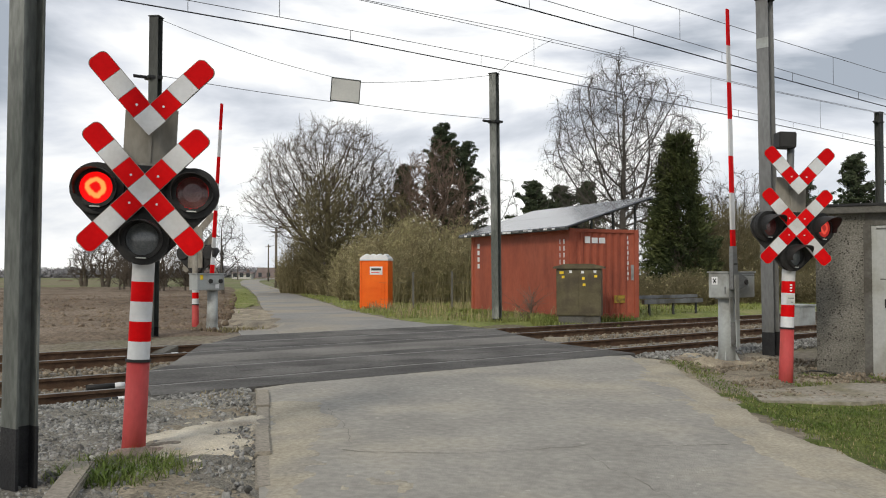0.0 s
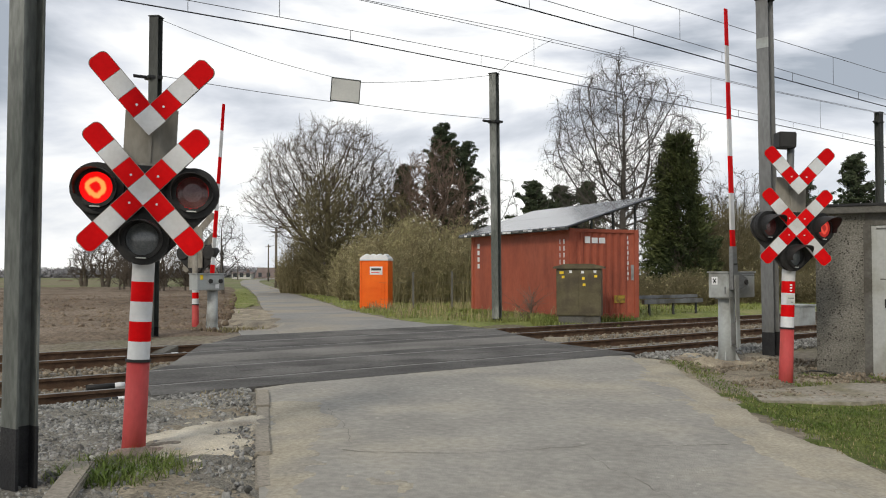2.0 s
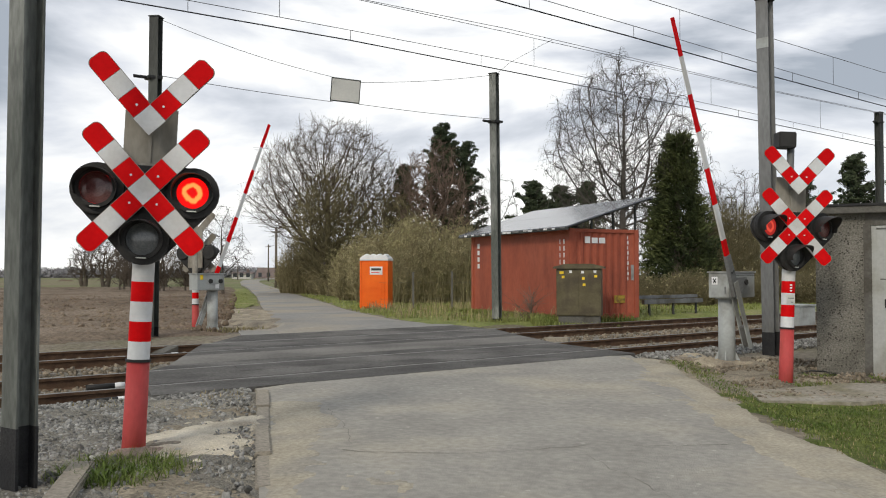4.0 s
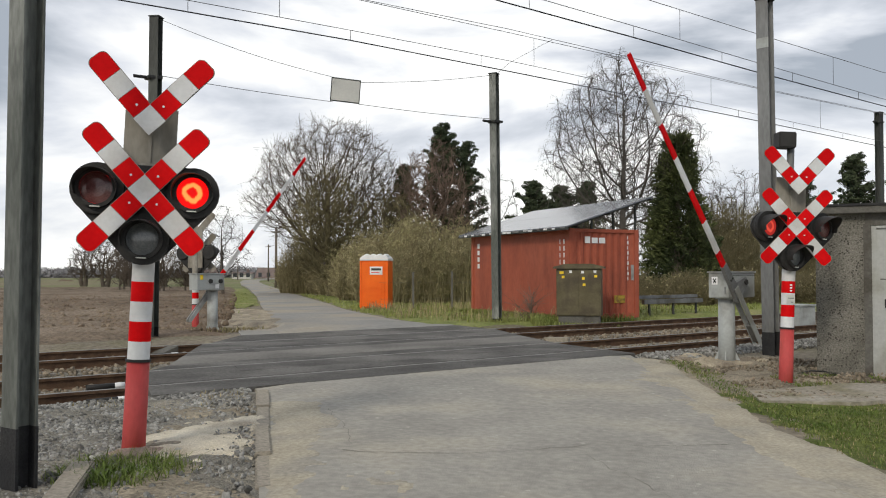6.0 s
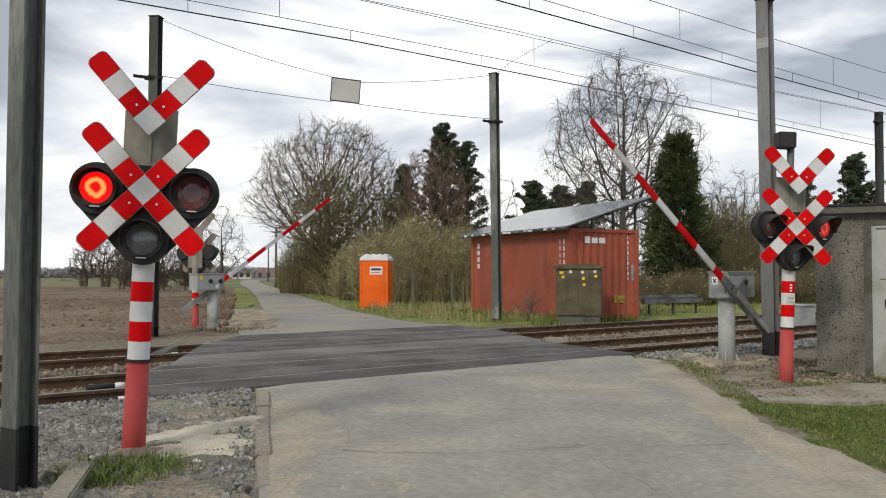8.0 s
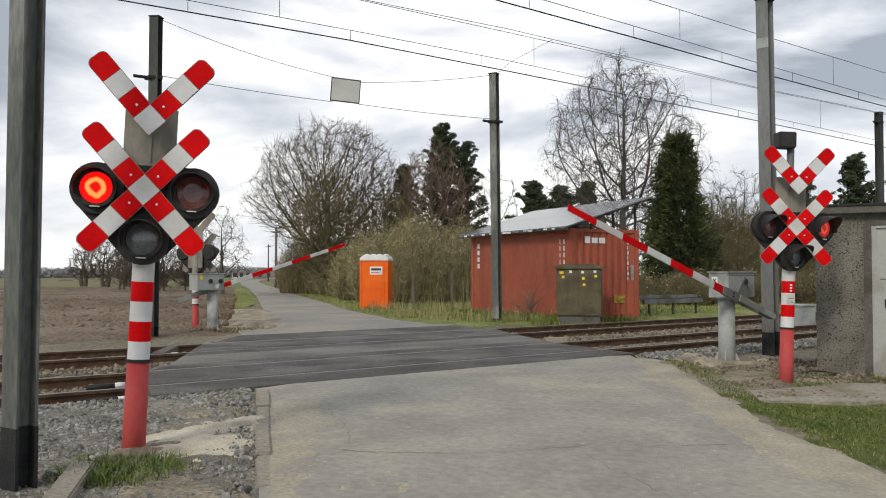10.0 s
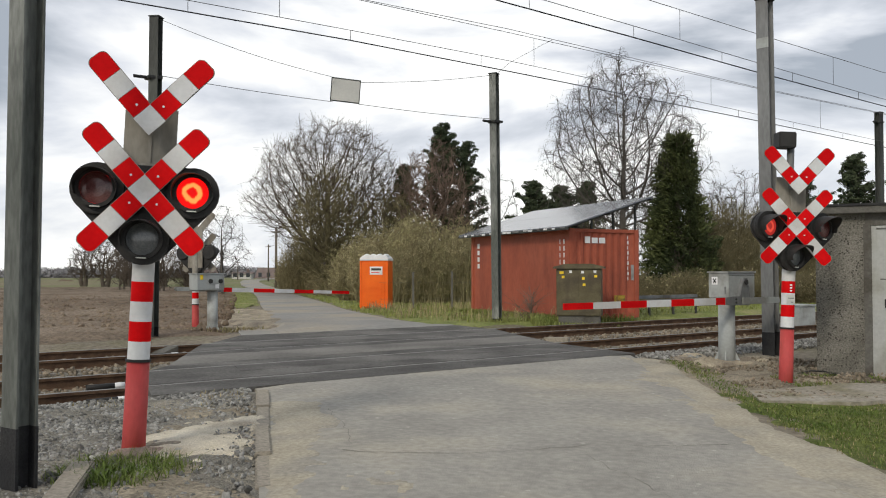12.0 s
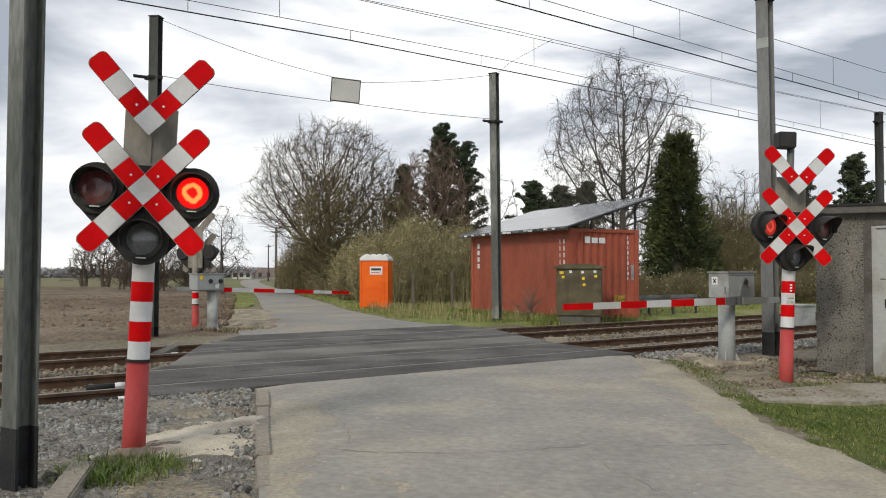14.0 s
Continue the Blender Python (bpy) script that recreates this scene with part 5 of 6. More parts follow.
sheet("roadside_turf", M["lawn"], lambda x, y: min(side_of(NEAR_R, x, y) - 0.42 + 0.35 * noise.noise(Vector((x * 1.6, y * 1.6, 8))) + 0.12 * noise.noise(Vector((x * 6, y * 6, 3))), 9.9 + 0.5 * noise.noise(Vector((x * 1.5, 0, 6))) - y, y - 2.5, 1.0), 2.6, 9.5, 2, 10.6, 0.07, 0.010, "mossy short green turf beside the road", "turf", 0.012, 3.0, base=shoulder_z, ease=0.35)
sheet("verge_turf", M["verge"], lambda x, y: min(side_of(FAR_R, x, y) - 0.25 + 0.3 * noise.noise(Vector((x * 0.9, y * 0.9, 0))), track_uv(x, y)[1] - 17.3 + 0.8 * smooth(15.5, 17.5, track_uv(x, y)[0]), max(0.8 * (track_uv(x, y)[0] - 13.9), track_uv(x, y)[1] - 20.2), 60 - y, 2.0), -12, 26, 18, 62, 0.3, 0.025, "rough green verge behind the tracks", "verge", 0.03, 0.8)
sheet("lane_turf", M["verge"], lambda x, y: min(-0.05 - side_of(FAR_L, x, y), 1.7 + side_of(FAR_L, x, y) + 0.5 * noise.noise(Vector((x * 0.6, y * 0.6, 2))), y - 38 + 4 * noise.noise(Vector((x, y * 0.3, 0))), 84 - y), -22, -5, 30, 85, 0.25, 0.05, "green grass strip beside the far lane", "verge", 0.03, 1.0)
sheet("sand_drift", M["drift"], lambda x, y: min(-0.04 - side_of(NEAR_R, x, y), 0.05 - 0.55 * abs(side_of(NEAR_R, x, y) + 0.14) + 0.30 * noise.noise(Vector((x * 1.7, y * 0.8, 14))) + 0.16 * noise.noise(Vector((x * 6, y * 5, 2)))), 1.8, 3.6, 3, 13.6, 0.045, 0.006, "thin pale sand drifted onto the road edge", "sand", 0.0, 1.0, base=worn_road_z, ease=0.5)
sheet("dirt_drift", M["drift"], lambda x, y: min(side_of(NEAR_L, x, y) - 0.03, 0.16 - 0.5 * abs(side_of(NEAR_L, x, y) - 0.2) + 0.34 * noise.noise(Vector((x * 2.0, y * 1.1, 24))) + 0.16 * noise.noise(Vector((x * 7, y * 6, 7))), 8.9 - y), -2.4, 1.0, 2.5, 9.0, 0.045, 0.006, "thin sandy dirt spread over the road edge", "sand", 0.0, 1.0, base=worn_road_z, ease=0.5)
ballast()
for rail_u in RAILS:
    rail(rail_u)
sleepers()
deck()
strip("near_road", M["road"], NEAR_L, NEAR_R, road_z, "worn grey concrete road up to the crossing", "road", n=14)
strip("far_road", M["road_far"], FAR_L, FAR_R, road_z, "pale asphalt lane leading away from the crossing", "road")
tagged(part("road_apron", slab_poly(B(), [at_track(8.0, 17.15, -0.03), at_track(13.8, 17.15, -0.03), at_track(14.4, 18.4, -0.05), at_track(12.6, 20.4, -0.1), at_track(9.4, 20.4, -0.1), at_track(8.6, 18.6, -0.06)], 0, 0.15), M["road_far"]), "pale asphalt apron behind the crossing", "road", kind="structure")
kerbs()
deck_ramp(5.75, 15.2, 0.25)
track_sensor(3.25, 10.69, -0.06)
track_sensor(2.95, 9.62, -0.08)
track_sensor(5.3, 14.3, -0.07)
road_joint([(-0.75, 6.62), (0.2, 6.6), (1.2, 6.95), (2.0, 7.0), (2.75, 7.2)], 0.010)
road_joint([(1.05, 6.7), (1.5, 5.2), (1.75, 4.0)], 0.005)
road_joint([(-1.15, 8.6), (-0.8, 7.4), (-0.72, 6.7)], 0.004)

# ---- build: signals, barriers, masts, lines ----
signal_near, lamps_near = crossing_signal(pose(-2.31, 6.56, -0.1, 0, 2.6, 11), "red and white double crossbuck signal with three black-hooded lamps")
signal_right, lamps_right = crossing_signal(pose(4.285, 11.0, -0.145, 0, 2.2, 2), "red and white double crossbuck signal beside the concrete hut", True, 26, "lens_side")
signal_far, lamps_far = crossing_signal(pose(-6.02, 21.34, -0.2, 0, 0.5, 168), "double crossbuck signal seen from its grey back")
barrier_right, boom_right = barrier(pose(4.544, 13.464, 1.137, 0, 0, 220.8), 4.14, "grey barrier drive and striped boom by the near road", 0.0, 0.156, 0.284, 0.23, 0.51, 0.80)
barrier_left, boom_left = barrier(pose(-5.559, 21.2, 0.896, 0, 0, 49.48), 4.58, "grey barrier drive and striped boom across the tracks", -0.26, -0.10)
h_beam("steel_mast", pose(-2.66, 5.52, -0.2, 0, 0.7, -32), 7.5, 0.145, 0.16, M["steel_mid"], "dark weathered steel mast with a tarred foot", "railway masts", 0.52)
mast_right = h_beam("catenary_mast", pose(5.42, 14.5, -0.15, 0, -0.5, -42), 5.98, 0.24, 0.2, M["steel"], "tall galvanised steel catenary mast with a tarred foot", "railway masts")
h_beam("catenary_mast", pose(1.47, 23.9, -0.05, 0, -0.6, -28), 6.8, 0.22, 0.2, M["steel_mid"], "mottled galvanised steel catenary mast by the container", "railway masts", 0.1)
h_beam("catenary_mast", pose(-6.17, 18.58, -0.15, 0, 0.4, -8), 6.9, 0.22, 0.2, M["steel_dark"], "dark steel catenary mast beyond the tracks", "railway masts", 0.3)
h_beam("catenary_mast", pose(17.9, 35.8, -0.15, 0, 0, 30), 8.0, 0.24, 0.24, M["steel_dark"], "dark steel catenary mast further down the line", "railway masts", 0.3)
part("pale_band", box(B(), -0.104, 0.104, -0.124, -0.116, 5.16, 5.33), M["grey_box"], mast_right, "paler patch across the mast")
overhead_lines()
for cx, cy, cz in ((-6.17, 18.58, 5.45), (1.44, 23.9, 5.42), (17.9, 35.8, 7.45)):
    clamp = empty("wire_clamp", pose(cx, cy, cz, 0, 0, 35), "small dark clamp with an insulator on a mast", "clamp", "mast clamps")
    part("band", box(B(), -0.15, 0.15, -0.15, 0.15, -0.03, 0.03, 0.004), M["steel_dark"], clamp)
    part("insulator", cyl(B(), 0.035, 0.035, (-0.42, 0, 0), (-0.14, 0, 0.0), 8), M["black"], clamp)
MAST_L, MAST_C = Vector((-6.13, 18.58, 0)), Vector((1.42, 23.9, 0))


def span(z0, z1, sag, a=0.0, b=1.0, n=9):
    return [MAST_L.lerp(MAST_C, a + (b - a) * i / n) + Vector((0, 0, z0 + (z1 - z0) * i / n - sag * math.sin(math.pi * i / n))) for i in range(n + 1)]


wire("span_wire", span(6.75, 6.02, 0.1, 0, 0.46), 0.006, M["wire_grey"], "thin grey span wire to the hanging board", "span wires", 4)
wire("span_wire", span(5.98, 6.72, 0.06, 0.54, 1), 0.006, M["wire_grey"], "thin grey span wire to the hanging board", "span wires", 4)
wire("span_wire", span(5.52, 5.42, 0.03, 0, 0.46), 0.007, M["wire_grey"], "thin grey lower span wire", "span wires", 4)
wire("span_wire", span(5.44, 5.50, 0.03, 0.54, 1), 0.007, M["wire_grey"], "thin grey lower span wire", "span wires", 4)
wire("feeder_jumper", [Vector((1.45, 23.85, 6.72)), Vector((1.75, 22.6, 6.75)), at_track(14.3, 14.6, 6.6), at_track(14.6, 14.55, 6.76)], 0.006, M["wire_grey"], "thin jumper from the mast to the wires", "span wires", 4)
board = empty("hanging_board", Matrix.Translation(MAST_L.lerp(MAST_C, 0.498)) @ pose(0, 0, 5.73, 0, 4, math.degrees(math.atan2(5.32, 7.55)) - 20), "pale blank board hung between two masts", "board")
part("panel", box(B(), -0.34, 0.34, -0.01, 0.01, -0.26, 0.27), M["board"], board)
for e0, e1, e2, e3 in ((-0.36, 0.36, 0.27, 0.295), (-0.36, 0.36, -0.285, -0.26), (-0.36, -0.34, -0.26, 0.27), (0.34, 0.36, -0.26, 0.27)):
    part("frame_bar", box(B(), e0, e1, -0.016, 0.016, e2, e3), M["steel_dark"], board)

# ---- build: buildings and loose things ----
container()
cabinet()
toilet()
hut()
farmhouse(-53, 232, 5.0, 5, 1.9, 0.5, 5, "low white farm building with a dark roof")
farmhouse(-51, 260, 7.5, 6, 0.7, 3.0, -4, "distant farmhouse with a brown tiled roof")
farmhouse(-62, 230, 5, 5, 1.2, 1.8, 20, "small distant barn with a dark roof")
for px, py, ph in ((-1.2, 35.2, 1.5), (0.36, 35.1, 1.5)):
    fence_post(px, py, ph)
utility_pole(-16.2, 85, 6.2, "dark wooden utility pole beside the lane")
utility_pole(-31.5, 158, 7.0, "distant wooden utility pole in the fields")
utility_pole(-44.5, 190, 4.6, "distant wooden utility pole in the fields")
wire("phone_line", [(-16.2, 85, 5.6), (-22, 115, 5.0), (-31.5, 158, 6.3)], 0.02, M["wire_grey"], "slack telephone line between poles", "span wires", 4)
bm = slab_poly(B(), [(3.5, 10.05, -0.072), (3.4, 9.45, -0.092), (4.3, 9.3, -0.094), (5.6, 9.7, -0.09), (6.4, 10.5, -0.08), (5.0, 10.75, -0.07)], 0, 0.12)
tagged(part("concrete_slab", bm, M["slab"]), "worn broken concrete slab in front of the hut", "slab")
wire("loose_cable", [(4.95 + 0.28 * math.cos(a * 0.7), 11.72 + 0.22 * math.sin(a * 0.7), -0.10 + 0.05 * math.sin(a)) for a in range(9)] + [(5.3, 11.75, -0.14), (5.75, 11.5, -0.16)], 0.012, M["black"], "loose black cable coiled at the hut foot", "loose cables", 6)
trough = empty("cable_trough", pose(6.2, 27.2, -0.05, 0, 0, 38), "grey metal cable trough on short legs behind the tracks", "trough")
part("beam", box(B(), 0, 3.0, -0.06, 0.06, 0.36, 0.5, 0.01), M["steel"], trough)
part("beam", box(B(), 0, 3.0, 0.15, 0.27, 0.52, 0.62, 0.01), M["steel"], trough)
for lx in (0.3, 1.5, 2.7):
    part("leg", box(B(), lx, lx + 0.06, 0.0, 0.06, -0.1, 0.37), M["steel_dark"], trough)
bm = B()
bmesh.ops.create_icosphere(bm, subdivisions=3, radius=1)
for v in bm.verts:
    v.co = Vector((v.co.x * 2.2, v.co.y * 1.6, max(-0.3, v.co.z * 0.95))) * (1 + 0.25 * noise.noise(v.co * 2.3))
heap = part("soil_heap", bm, M["plough"])
heap.matrix_basis = pose(-72.5, 168, -0.75)
tagged(heap, "dark heap of soil in the far field", "soil heap")
bm = B()
bmesh.ops.create_icosphere(bm, subdivisions=3, radius=1)
for v in bm.verts:
    v.co = Vector((v.co.x * 0.25, v.co.y * 0.22, v.co.z * 0.09)) * (1 + 0.35 * noise.noise(v.co * 2.6))
footing = part("signal_footing", bm, M["footing"])
footing.matrix_basis = pose(-2.24, 6.5, -0.10, 0, 0, 20)
tagged(footing, "crumbled pinkish concrete footing round the signal post", "footing")
bx = empty("junction_box", pose(8.7, 21.4, -0.1, 0, 0, 30), "small pale concrete junction box by the track", "box")
part("body", box(B(), 0, 0.6, 0, 0.5, 0, 0.55, 0.015), M["grey_box"], bx)
part("lid", box(B(), -0.03, 0.63, -0.03, 0.53, 0.55, 0.6, 0.01), M["grey_box"], bx)

# ---- build: trees ----
crown_tree(-8.0, 60, 12.0, 5.2, 2.6, 2.4, 0.36, M["twig"], "tall bare spreading beech with fine brown twigs", 11, points=4200, twigs=3, twig=0.8, step=0.34, thin=0.011)
crown_tree(9.3, 45, 12.7, 4.1, 3.4, 3.6, 0.24, M["birch_twig"], "tall bare drooping birch with grey twigs", 21, points=2600, twigs=3, twig=0.6, droop=0.7, thin=0.0105, name="birch_tree", step=0.34)
crown_tree(-0.6, 60.5, 10.6, 2.9, 2.2, 1.8, 0.2, M["plum_twig"], "bare reddish brown tree in front of the pines", 13, points=2000, twigs=5, twig=0.6, thin=0.013)
crown_tree(-4.6, 66, 10.2, 2.6, 2.6, 2.0, 0.2, M["twig"], "bare brown tree beside the pines", 14, points=800, twigs=3, twig=0.7)
crown_tree(3.6, 60, 8.9, 1.9, 2.4, 2.2, 0.11, M["birch_twig"], "slim bare sapling behind the container", 31, points=380, twigs=2)
for k, (tx, ty, th, tw) in enumerate(((17.0, 56, 7.4, 2.4), (20.0, 58, 8.7, 2.6), (23.6, 60, 8.2, 2.6), (14.6, 57, 7.0, 2.2))):
    crown_tree(tx, ty, th, tw, 1.8, 1.6, 0.15, M["birch_twig"], "bare grey tree near the far track", 33 + k, points=650, twigs=3)
crown_tree(-14.6, 58, 6.2, 1.7, 1.0, 1.0, 0.13, M["birch_twig"], "small drooping bare birch at the field edge", 35, points=420, twigs=3, droop=0.9, name="birch_tree")
for k, (tx, ty, th, tw) in enumerate(((-36.6, 95, 5.4, 2.3), (-33.8, 94, 4.9, 1.8), (-39.8, 97, 4.8, 1.8), (-30.4, 95, 5.8, 2.2), (-27.9, 96, 4.6, 1.8))):
    crown_tree(tx, ty, th, tw, 0.6, 0.9, 0.24, M["twig"], "pollarded bare willow at the field edge", 60 + k, points=420, twigs=3, thin=0.016, name="willow_tree", stems=2)
for k, (tx, ty, th) in enumerate(((-24, 68, 3.6), (-22.2, 69, 3.2), (-27.5, 75, 3.8), (-20.4, 70, 2.6))):
    crown_tree(tx, ty, th, 1.3, 0.3, 0.5, 0.08, M["twig"], "low bare field-edge tree", 50 + k, points=260, twigs=3, thin=0.012, stems=2, step=0.25)
pine_tree(0.0, 62, 12.1, 3.0, "tall dark green pine with ragged crown", 3, clumps=260)
pine_tree(-2.9, 64, 9.4, 2.0, "dark green pine behind the beech", 4, clumps=130)
pine_tree(1.7, 63, 11.0, 2.2, "narrow dark green pine", 5, clumps=140)
pine_tree(8.1, 60, 7.4, 2.4, "low dark pine behind the container roof", 16, base=0.4, clumps=150)
pine_tree(6.0, 58, 7.5, 2.3, "low dark pine behind the container roof", 6, base=0.4, clumps=150)
pine_tree(9.6, 59, 7.6, 2.0, "low dark pine behind the container roof", 7, base=0.4, clumps=130)
pine_tree(28.4, 60, 9.6, 2.6, "dark pine beyond the far track", 8, clumps=220)
pine_tree(25.6, 62, 8.2, 2.0, "dark pine beyond the far track", 9, clumps=160)
conifer(11.25, 42, 8.45, 2.4, "dense dark green conifer with ragged sprays of foliage", 2)

# ---- build: shrubs ----
for k in range(13):
    t = k / 12
    hx, hy = -2.2 + (-14.2 + 2.2) * t, 42.5 + (83 - 42.5) * t
    shrub(hx, hy, 2.55 + 0.3 * math.sin(k * 2.1), 3.0, "brown leafless hedge beside the lane", 100 + k, 420, 0, thin=0.008, depth=3.0)
for k, (hx, hy, hh, ww) in enumerate(((-3.1, 44, 3.9, 3.0), (-1.0, 43, 4.5, 3.2), (0.9, 43.5, 4.3, 3.2), (2.6, 44, 3.6, 2.8), (-4.4, 48, 3.8, 3.2), (-2.0, 48, 4.8, 3.4))):
    shrub(hx, hy, hh, ww, "tangled shrub with pale budding leaves", 130 + k, 460, 0.75, thin=0.008)
for k, (hx, hy, hh, ww) in enumerate(((15.0, 44, 3.8, 3.2), (17.3, 45, 4.6, 3.6), (19.6, 46, 4.4, 3.4), (22, 48, 4.2, 3.6), (13.2, 38, 1.6, 3.0), (10.0, 36, 1.5, 3.2), (16.0, 37, 1.6, 3.0), (8.0, 38, 1.6, 2.8), (14.2, 50, 5.6, 3.4), (16.4, 51, 6.2, 3.6), (18.8, 52, 6.0, 3.6), (21.4, 53, 5.6, 3.8), (24.2, 54, 5.0, 3.8), (8.6, 50, 4.6, 3.4))):
    shrub(hx, hy, hh, ww, "brown leafless thicket beyond the tracks", 150 + k, 380, 0.06, M["olive_twig"], thin=0.008)
for k in range(8):
    shrub(-10.4 + 1.7 * k, 64 + (k % 3) * 2.2 - 0.9 * k, 4.6 + 0.7 * math.sin(k * 1.7), 3.6, "tall tangled thicket under the trees", 180 + k, 420, 0.12, thin=0.010)
for k in range(5):
    wx = -2.6 + 1.9 * k
    wire("fence_wire", [(wx, 35.25 - 0.03 * k, 0.25), (wx + 1.9, 35.22 - 0.03 * k, 0.25)], 0.004, M["wire_grey"], "thin galvanised fence wire", "fence wires", 3)
    wire("fence_wire", [(wx, 35.25 - 0.03 * k, 0.9), (wx + 1.9, 35.22 - 0.03 * k, 0.9)], 0.004, M["wire_grey"], "thin galvanised fence wire", "fence wires", 3)
crown_tree(-7.3, 56, 8.3, 2.5, 0.6, 0.8, 0.18, M["olive_twig"], "dense olive-brown thorn tree in front of the beech", 240, points=2600, twigs=6, twig=0.55, thin=0.016)
crown_tree(-3.6, 58.5, 7.4, 2.3, 0.6, 0.8, 0.14, M["olive_twig"], "dense brown thorn tree in front of the pines", 241, points=1500, twigs=5, thin=0.016)
crown_tree(10.2, 51, 6.4, 2.6, 0.8, 1.0, 0.14, M["twig"], "dense brown thorn tree behind the container", 242, points=800, twigs=4)
crown_tree(13.8, 49, 6.2, 2.3, 0.8, 1.0, 0.14, M["olive_twig"], "dense brown thorn tree beyond the tracks", 243, points=800, twigs=4)
for k, (hx, hy, hh) in enumerate(((13.6, 46, 5.0), (15.6, 46.5, 5.4), (17.6, 47, 5.2), (19.8, 47.5, 4.9))):
    shrub(hx, hy, hh, 3.2, "brown leafless thicket beyond the tracks", 250 + k, 380, 0.06, M["olive_twig"], thin=0.009)
shrub(2.45, 24.75, 0.85, 0.55, "small bare reddish sapling by the container wall", 300, 7, 0, M["plum_twig"], thin=0.006, z=-0.05)
# Horizon woods; their haze is only in the pale leaf colour.
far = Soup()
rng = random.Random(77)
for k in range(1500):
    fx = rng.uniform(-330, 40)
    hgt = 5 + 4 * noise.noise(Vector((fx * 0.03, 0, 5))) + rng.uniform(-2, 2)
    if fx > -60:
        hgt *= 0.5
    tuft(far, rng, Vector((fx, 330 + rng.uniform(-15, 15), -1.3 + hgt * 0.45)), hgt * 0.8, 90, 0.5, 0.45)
tagged(far.ob("distant_woods", M["haze_paled_wood"]), "grey-brown woods on the horizon, paled in colour to look hazy", "woods", kind="stuff")


# ---- build: stones and grass ----
def on_bed(s0, s1, u0, u1, top):
    def f(r):
        s, u = r.uniform(s0, s1), r.uniform(u0, u1)
        lo, hi = deck_span(min(17.1, max(9.16, u)))
        if lo - 0.05 < s < hi + 0.05 and u > 9.1:
            return None
        p = at_track(s, u)
        if u < 9.3:
            z = max(ground_z(p.x, p.y) + 0.03, -0.22 + 0.08 * smooth(8.3, 9.3, u))
            if side_of(NEAR_L, p.x, p.y) > -0.1 and side_of(NEAR_R, p.x, p.y) < 0.2:
                return None
        else:
            z = top
        return p.x, p.y, z
    return f


stones("ballast_stones", 30000, on_bed(-6, 4.4, 6.6, 9.9, -0.12), 0.024, M["stone"], "grey angular ballast stones beside the track", 1)
stones("ballast_stones", 5000, on_bed(-8, 7, 10.0, 15.3, -0.15), 0.035, M["stone_brown"], "brown-stained ballast stones between the rails", 2)
stones("ballast_stones", 6500, on_bed(10.8, 24, 8.3, 9.9, -0.15), 0.028, M["stone"], "grey angular ballast stones by the hut", 3)
stones("ballast_stones", 6000, on_bed(11, 32, 10.0, 16.4, -0.15), 0.04, M["stone_brown"], "brown-stained ballast stones between the rails", 4)


def scatter(x0, x1, y0, y1, keep, lift=0.015, base=ground_z):
    def f(r):
        x, y = r.uniform(x0, x1), r.uniform(y0, y1)
        return (x, y, base(x, y) + lift) if keep(x, y, r) else None
    return f


stones("loose_stones", 900, scatter(-2.6, -0.7, 4.2, 9.0, lambda x, y, r: side_of(NEAR_L, x, y) < -0.05, 0.04, left_shoulder_z), 0.022, M["stone"], "loose grey stones on the shoulder", 6)
stones("loose_stones", 3500, scatter(-3.2, -0.7, 4.0, 8.6, lambda x, y, r: side_of(NEAR_L, x, y) < -0.04 and noise.noise(Vector((x * 1.7, y * 1.7, 31))) > -0.25, 0.05, left_shoulder_z), 0.011, M["stone"], "fine gravel trodden into the shoulder", 10)
stones("loose_stones", 130, scatter(-2.8, -0.75, 4.4, 8.0, lambda x, y, r: side_of(NEAR_L, x, y) < -0.08, 0.05, left_shoulder_z), 0.030, M["stone"], "larger loose stones on the shoulder", 11)
stones("loose_stones", 2600, scatter(2.9, 6.4, 9.6, 13.8, lambda x, y, r: side_of(NEAR_R, x, y) > 0.5 and noise.noise(Vector((x * 1.1, y * 1.1, 20))) > -0.1, 0.03), 0.022, M["stone_brown"], "loose stones and rubble by the barrier foot", 7)
stones("field_clods", 14000, scatter(-30, -4, 20.0, 56, lambda x, y, r: ploughed(x, y) > 0 and r.random() < 1.5 - y / 42, 0.07), 0.085, M["plough"], "brown soil clods of the ploughed field", 8)

blades("grass", 60000, scatter(3.0, 8, 3.6, 9.6, lambda x, y, r: side_of(NEAR_R, x, y) > 0.40 + 0.25 * noise.noise(Vector((x * 1.3, y * 1.3, 0))) and not (3.2 < x < 6.6 and 9.2 < y < 10.8) and (x > 3.9 - 0.1 * y + 0.3 or r.random() < 0.3), 0.015, shoulder_z), 0.034, M["grass"], "short green grass beside the road", 1, 0.0035, 1.5)
blades("grass", 9000, scatter(3.0, 7, 3.6, 10.2, lambda x, y, r: side_of(NEAR_R, x, y) > 0.3 + 0.4 * noise.noise(Vector((x * 1.3, y * 1.3, 5))) and r.random() < 0.6, 0.015, shoulder_z), 0.03, M["dry_grass"], "withered blades among the roadside grass", 18, 0.0035, 1.5)
blades("grass", 3600, scatter(2.9, 3.8, 7.5, 13.2, lambda x, y, r: 0.35 < side_of(NEAR_R, x, y) < 0.85 + 0.25 * noise.noise(Vector((x * 2, y * 2, 1))), 0.02, shoulder_z), 0.03, M["grass"], "thin line of grass along the sandy road edge", 2, 0.004, 1.4)
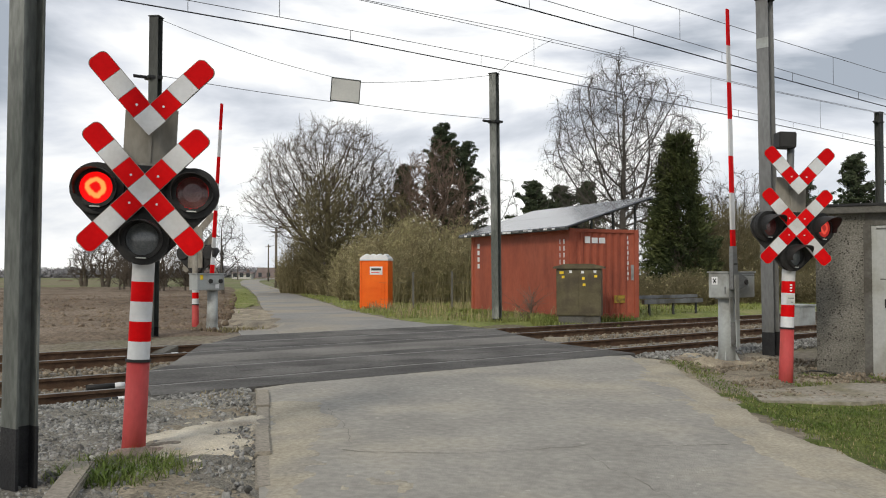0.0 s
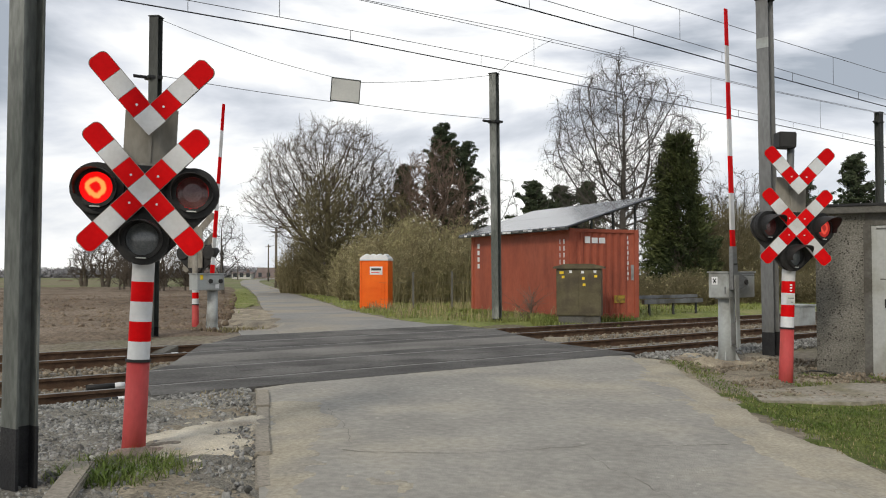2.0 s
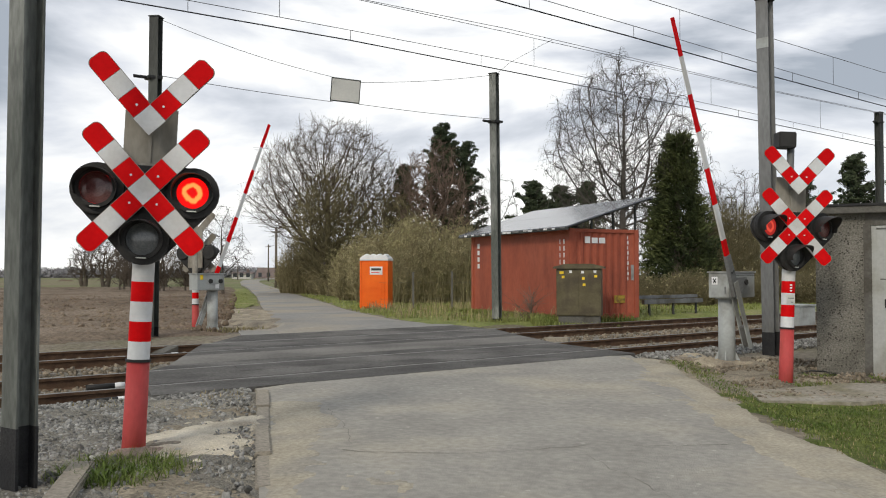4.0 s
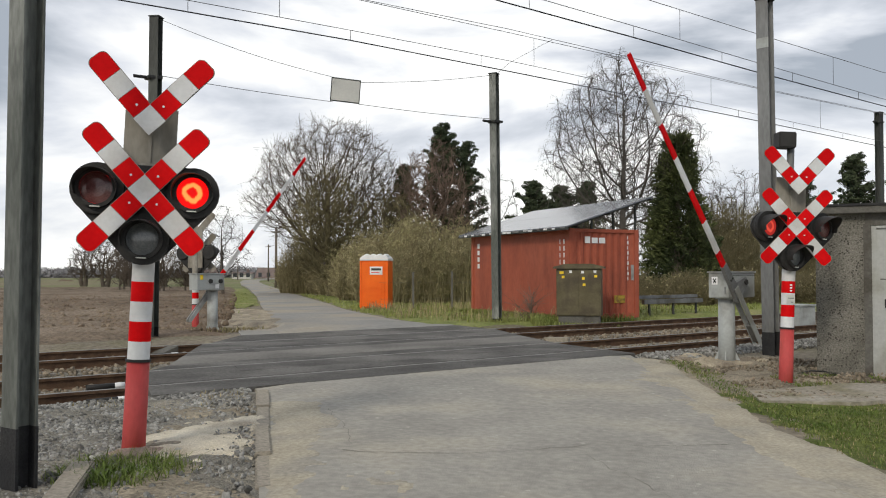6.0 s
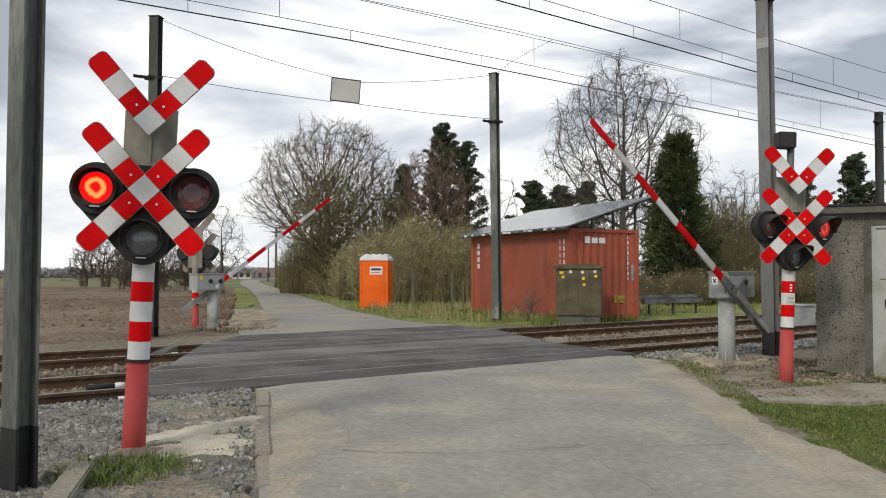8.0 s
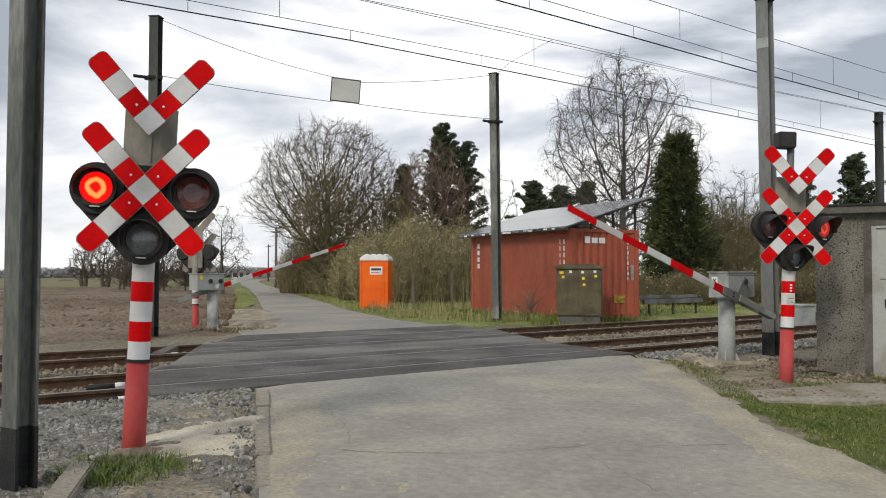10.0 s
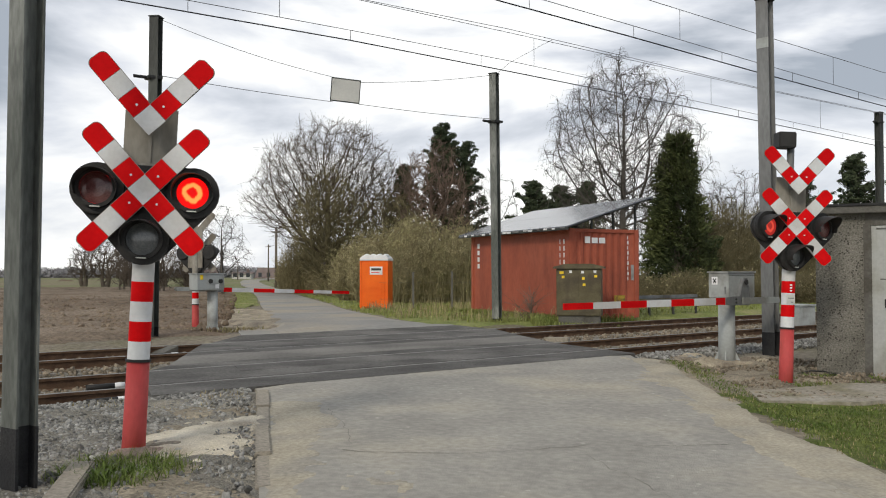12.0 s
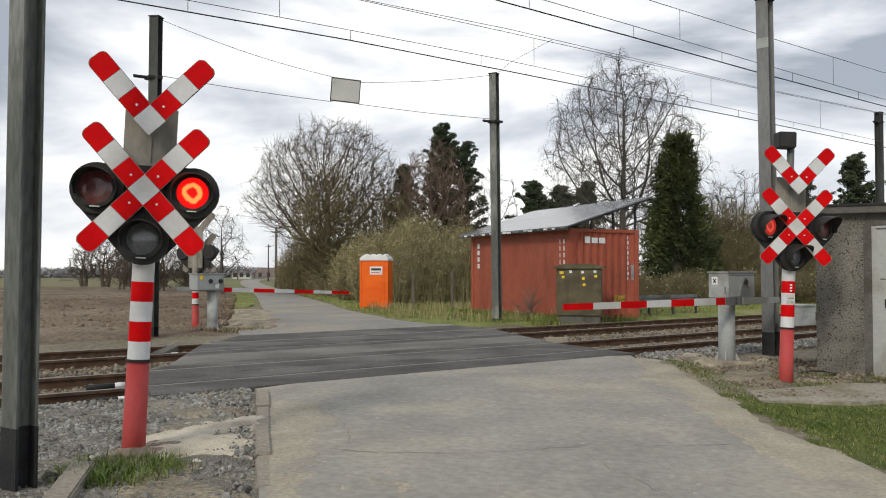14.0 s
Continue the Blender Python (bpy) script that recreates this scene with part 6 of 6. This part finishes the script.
blades("grass_tuft", 9000, scatter(-2.9, -1.5, 5.2, 6.8, lambda x, y, r: math.hypot(x + 2.16, (y - 5.95) * 1.0) < 0.40 + r.gauss(0, 0.06)), 0.12, M["grass"], "green grass tuft at the foot of the signal", 3, 0.0035, 1.5)
blades("grass", 2500, scatter(-4.6, -1.8, 8.4, 10.2, lambda x, y, r: 8.3 < track_uv(x, y)[1] < 9.1 and side_of(NEAR_L, x, y) < -0.15 and noise.noise(Vector((x * 1.2, y * 1.2, 0))) > -0.1), 0.07, M["dry_grass"], "thin yellowish grass by the crossing edge", 4)


def far_verge(x, y, r):
    s, u = track_uv(x, y)
    return u > 17.6 and side_of(FAR_R, x, y) > 0.3 + 0.3 * noise.noise(Vector((x * 0.7, y * 0.7, 0))) and not (s < 14.8 and u < 20.5)


blades("verge_grass", 26000, scatter(-4, 22, 21, 42, far_verge), 0.13, M["verge_grass"], "rough green verge grass behind the tracks", 5, 0.010, 1.2)
blades("dry_verge_grass", 5500, scatter(-3, 8, 22, 38, lambda x, y, r: far_verge(x, y, r) and noise.noise(Vector((x * 0.5, y * 0.5, 7))) > -0.05), 0.40, M["dry_grass"], "tall pale dry grass around the fence posts", 6, 0.007, 0.8)
blades("verge_grass", 40000, scatter(0.4, 7.2, 23.6, 30.5, lambda x, y, r: far_verge(x, y, r) and -1.0 < (x - 3.58) * -0.4305 + (y - 24.8) * 0.9026 < 0.0 or -0.7 < (x - 3.58) * 0.9026 + (y - 24.8) * 0.4305 < -0.02 and 24 < y < 30.4), 0.15, M["verge_grass"], "rough grass at the foot of the container", 15, 0.009, 1.1)
blades("verge_grass", 9000, scatter(2.4, 6.6, 22.6, 27.5, lambda x, y, r: -1.1 < (x - 3.58) * -0.4305 + (y - 24.8) * 0.9026 < -0.02 and track_uv(x, y)[1] > 16.7 and not (3.0 < x < 4.4 and 23.4 < y < 24.4)), 0.30, M["verge_grass"], "rough grass before the container and the cabinet", 19, 0.009, 1.1)
blades("verge_grass", 2500, scatter(2.7, 4.6, 22.7, 23.75, lambda x, y, r: y < 23.7 - 0.25 * (x - 3.12) and y > 23.1 - 0.25 * (x - 3.12)), 0.22, M["verge_grass"], "rough grass at the foot of the cabinet", 20, 0.009, 1.0)
blades("grass", 1800, scatter(4.2, 5.6, 10.4, 11.6, lambda x, y, r: noise.noise(Vector((x * 2.2, y * 2.2, 3))) > 0.12, 0.045), 0.045, M["grass"], "small grass patches before the hut", 16, 0.004, 1.5)
blades("grass", 2600, scatter(-5.5, -1.6, 6.4, 9.6, lambda x, y, r: side_of(NEAR_L, x, y) < -0.3 and noise.noise(Vector((x * 1.5, y * 1.5, 12))) > 0.22), 0.05, M["grass"], "sparse low weeds on the gravel", 17)
blades("lane_grass", 9000, scatter(-17, -3.2, 20.6, 70, lambda x, y, r: -1.6 < side_of(FAR_L, x, y) + 0.3 * r.gauss(0, 1) < -0.6 and (y > 33 or r.random() < 0.25)), 0.12, M["verge_grass"], "short grass strip along the lane", 7, 0.012, 0.6)
blades("lane_grass", 9000, scatter(-15, -1.5, 26, 82, lambda x, y, r: 0.1 < side_of(FAR_R, x, y) < 1.2), 0.14, M["verge_grass"], "short grass strip under the hedge", 8, 0.014, 0.6)
blades("barrier_grass", 2600, scatter(-7.5, -3.0, 19.2, 21.8, lambda x, y, r: side_of(FAR_L, x, y) < -0.1 and track_uv(x, y)[1] > 19.4), 0.12, M["dry_grass"], "yellowish grass at the barrier foot", 9, 0.01, 0.6)


# ---- what moves ----
def motions():
    fall_right = [(0.0, 88.6), (1.9, 88.6), (2.1, 86.6), (2.5, 82.4), (3.0, 78.1), (3.2, 75.9), (5.3, 57.2), (6.5, 47.0), (7.5, 38.4), (8.2, 32.2), (10.3, 14.5), (11.0, 8.2), (11.5, 3.7), (11.85, 0.6), (12.1, 0.1), (14.0, 0.1)]
    fall_left = [(0.0, 86.5), (1.9, 86.5), (2.1, 84.4), (2.5, 80.0), (3.0, 75.8), (5.3, 56.2), (6.0, 49.7), (6.5, 45.6), (7.0, 40.9), (7.5, 36.5), (8.2, 30.9), (10.3, 12.3), (11.0, 6.1), (11.5, 2.1), (11.85, -1.5), (12.1, -2.0), (14.0, -2.0)]
    walk(boom_right, [(t, pose(0, 0, 0, 0, -a, 0)) for t, a in fall_right])
    walk(boom_left, [(t, pose(0, 0, 0, 0, -a, 0)) for t, a in fall_left])

    def flashing(lamp, lit):
        """The insert turns half round at each change of the flash."""
        home = lamp.matrix_basis.translation.copy()
        turn = 0.0 if lit else 180.0
        rows = [(0.0, turn)]
        for k in range(16):
            for t in (0.27 + 0.897 * k, 0.64 + 0.9 * k):
                if t > 13.9:
                    continue
                for dt, more in ((-0.05, 0), (-0.017, 60), (0.017, 120), (0.05, 180)):
                    rows.append((t + dt, turn + more))
                turn += 180
        rows.append((14.0, turn))
        walk(lamp, [(t, pose(*home, 0, 0, a)) for t, a in rows])
    for pair, first in ((lamps_near, True), (lamps_right, False), (lamps_far, False)):
        flashing(pair[0], first)
        flashing(pair[1], not first)


motions()
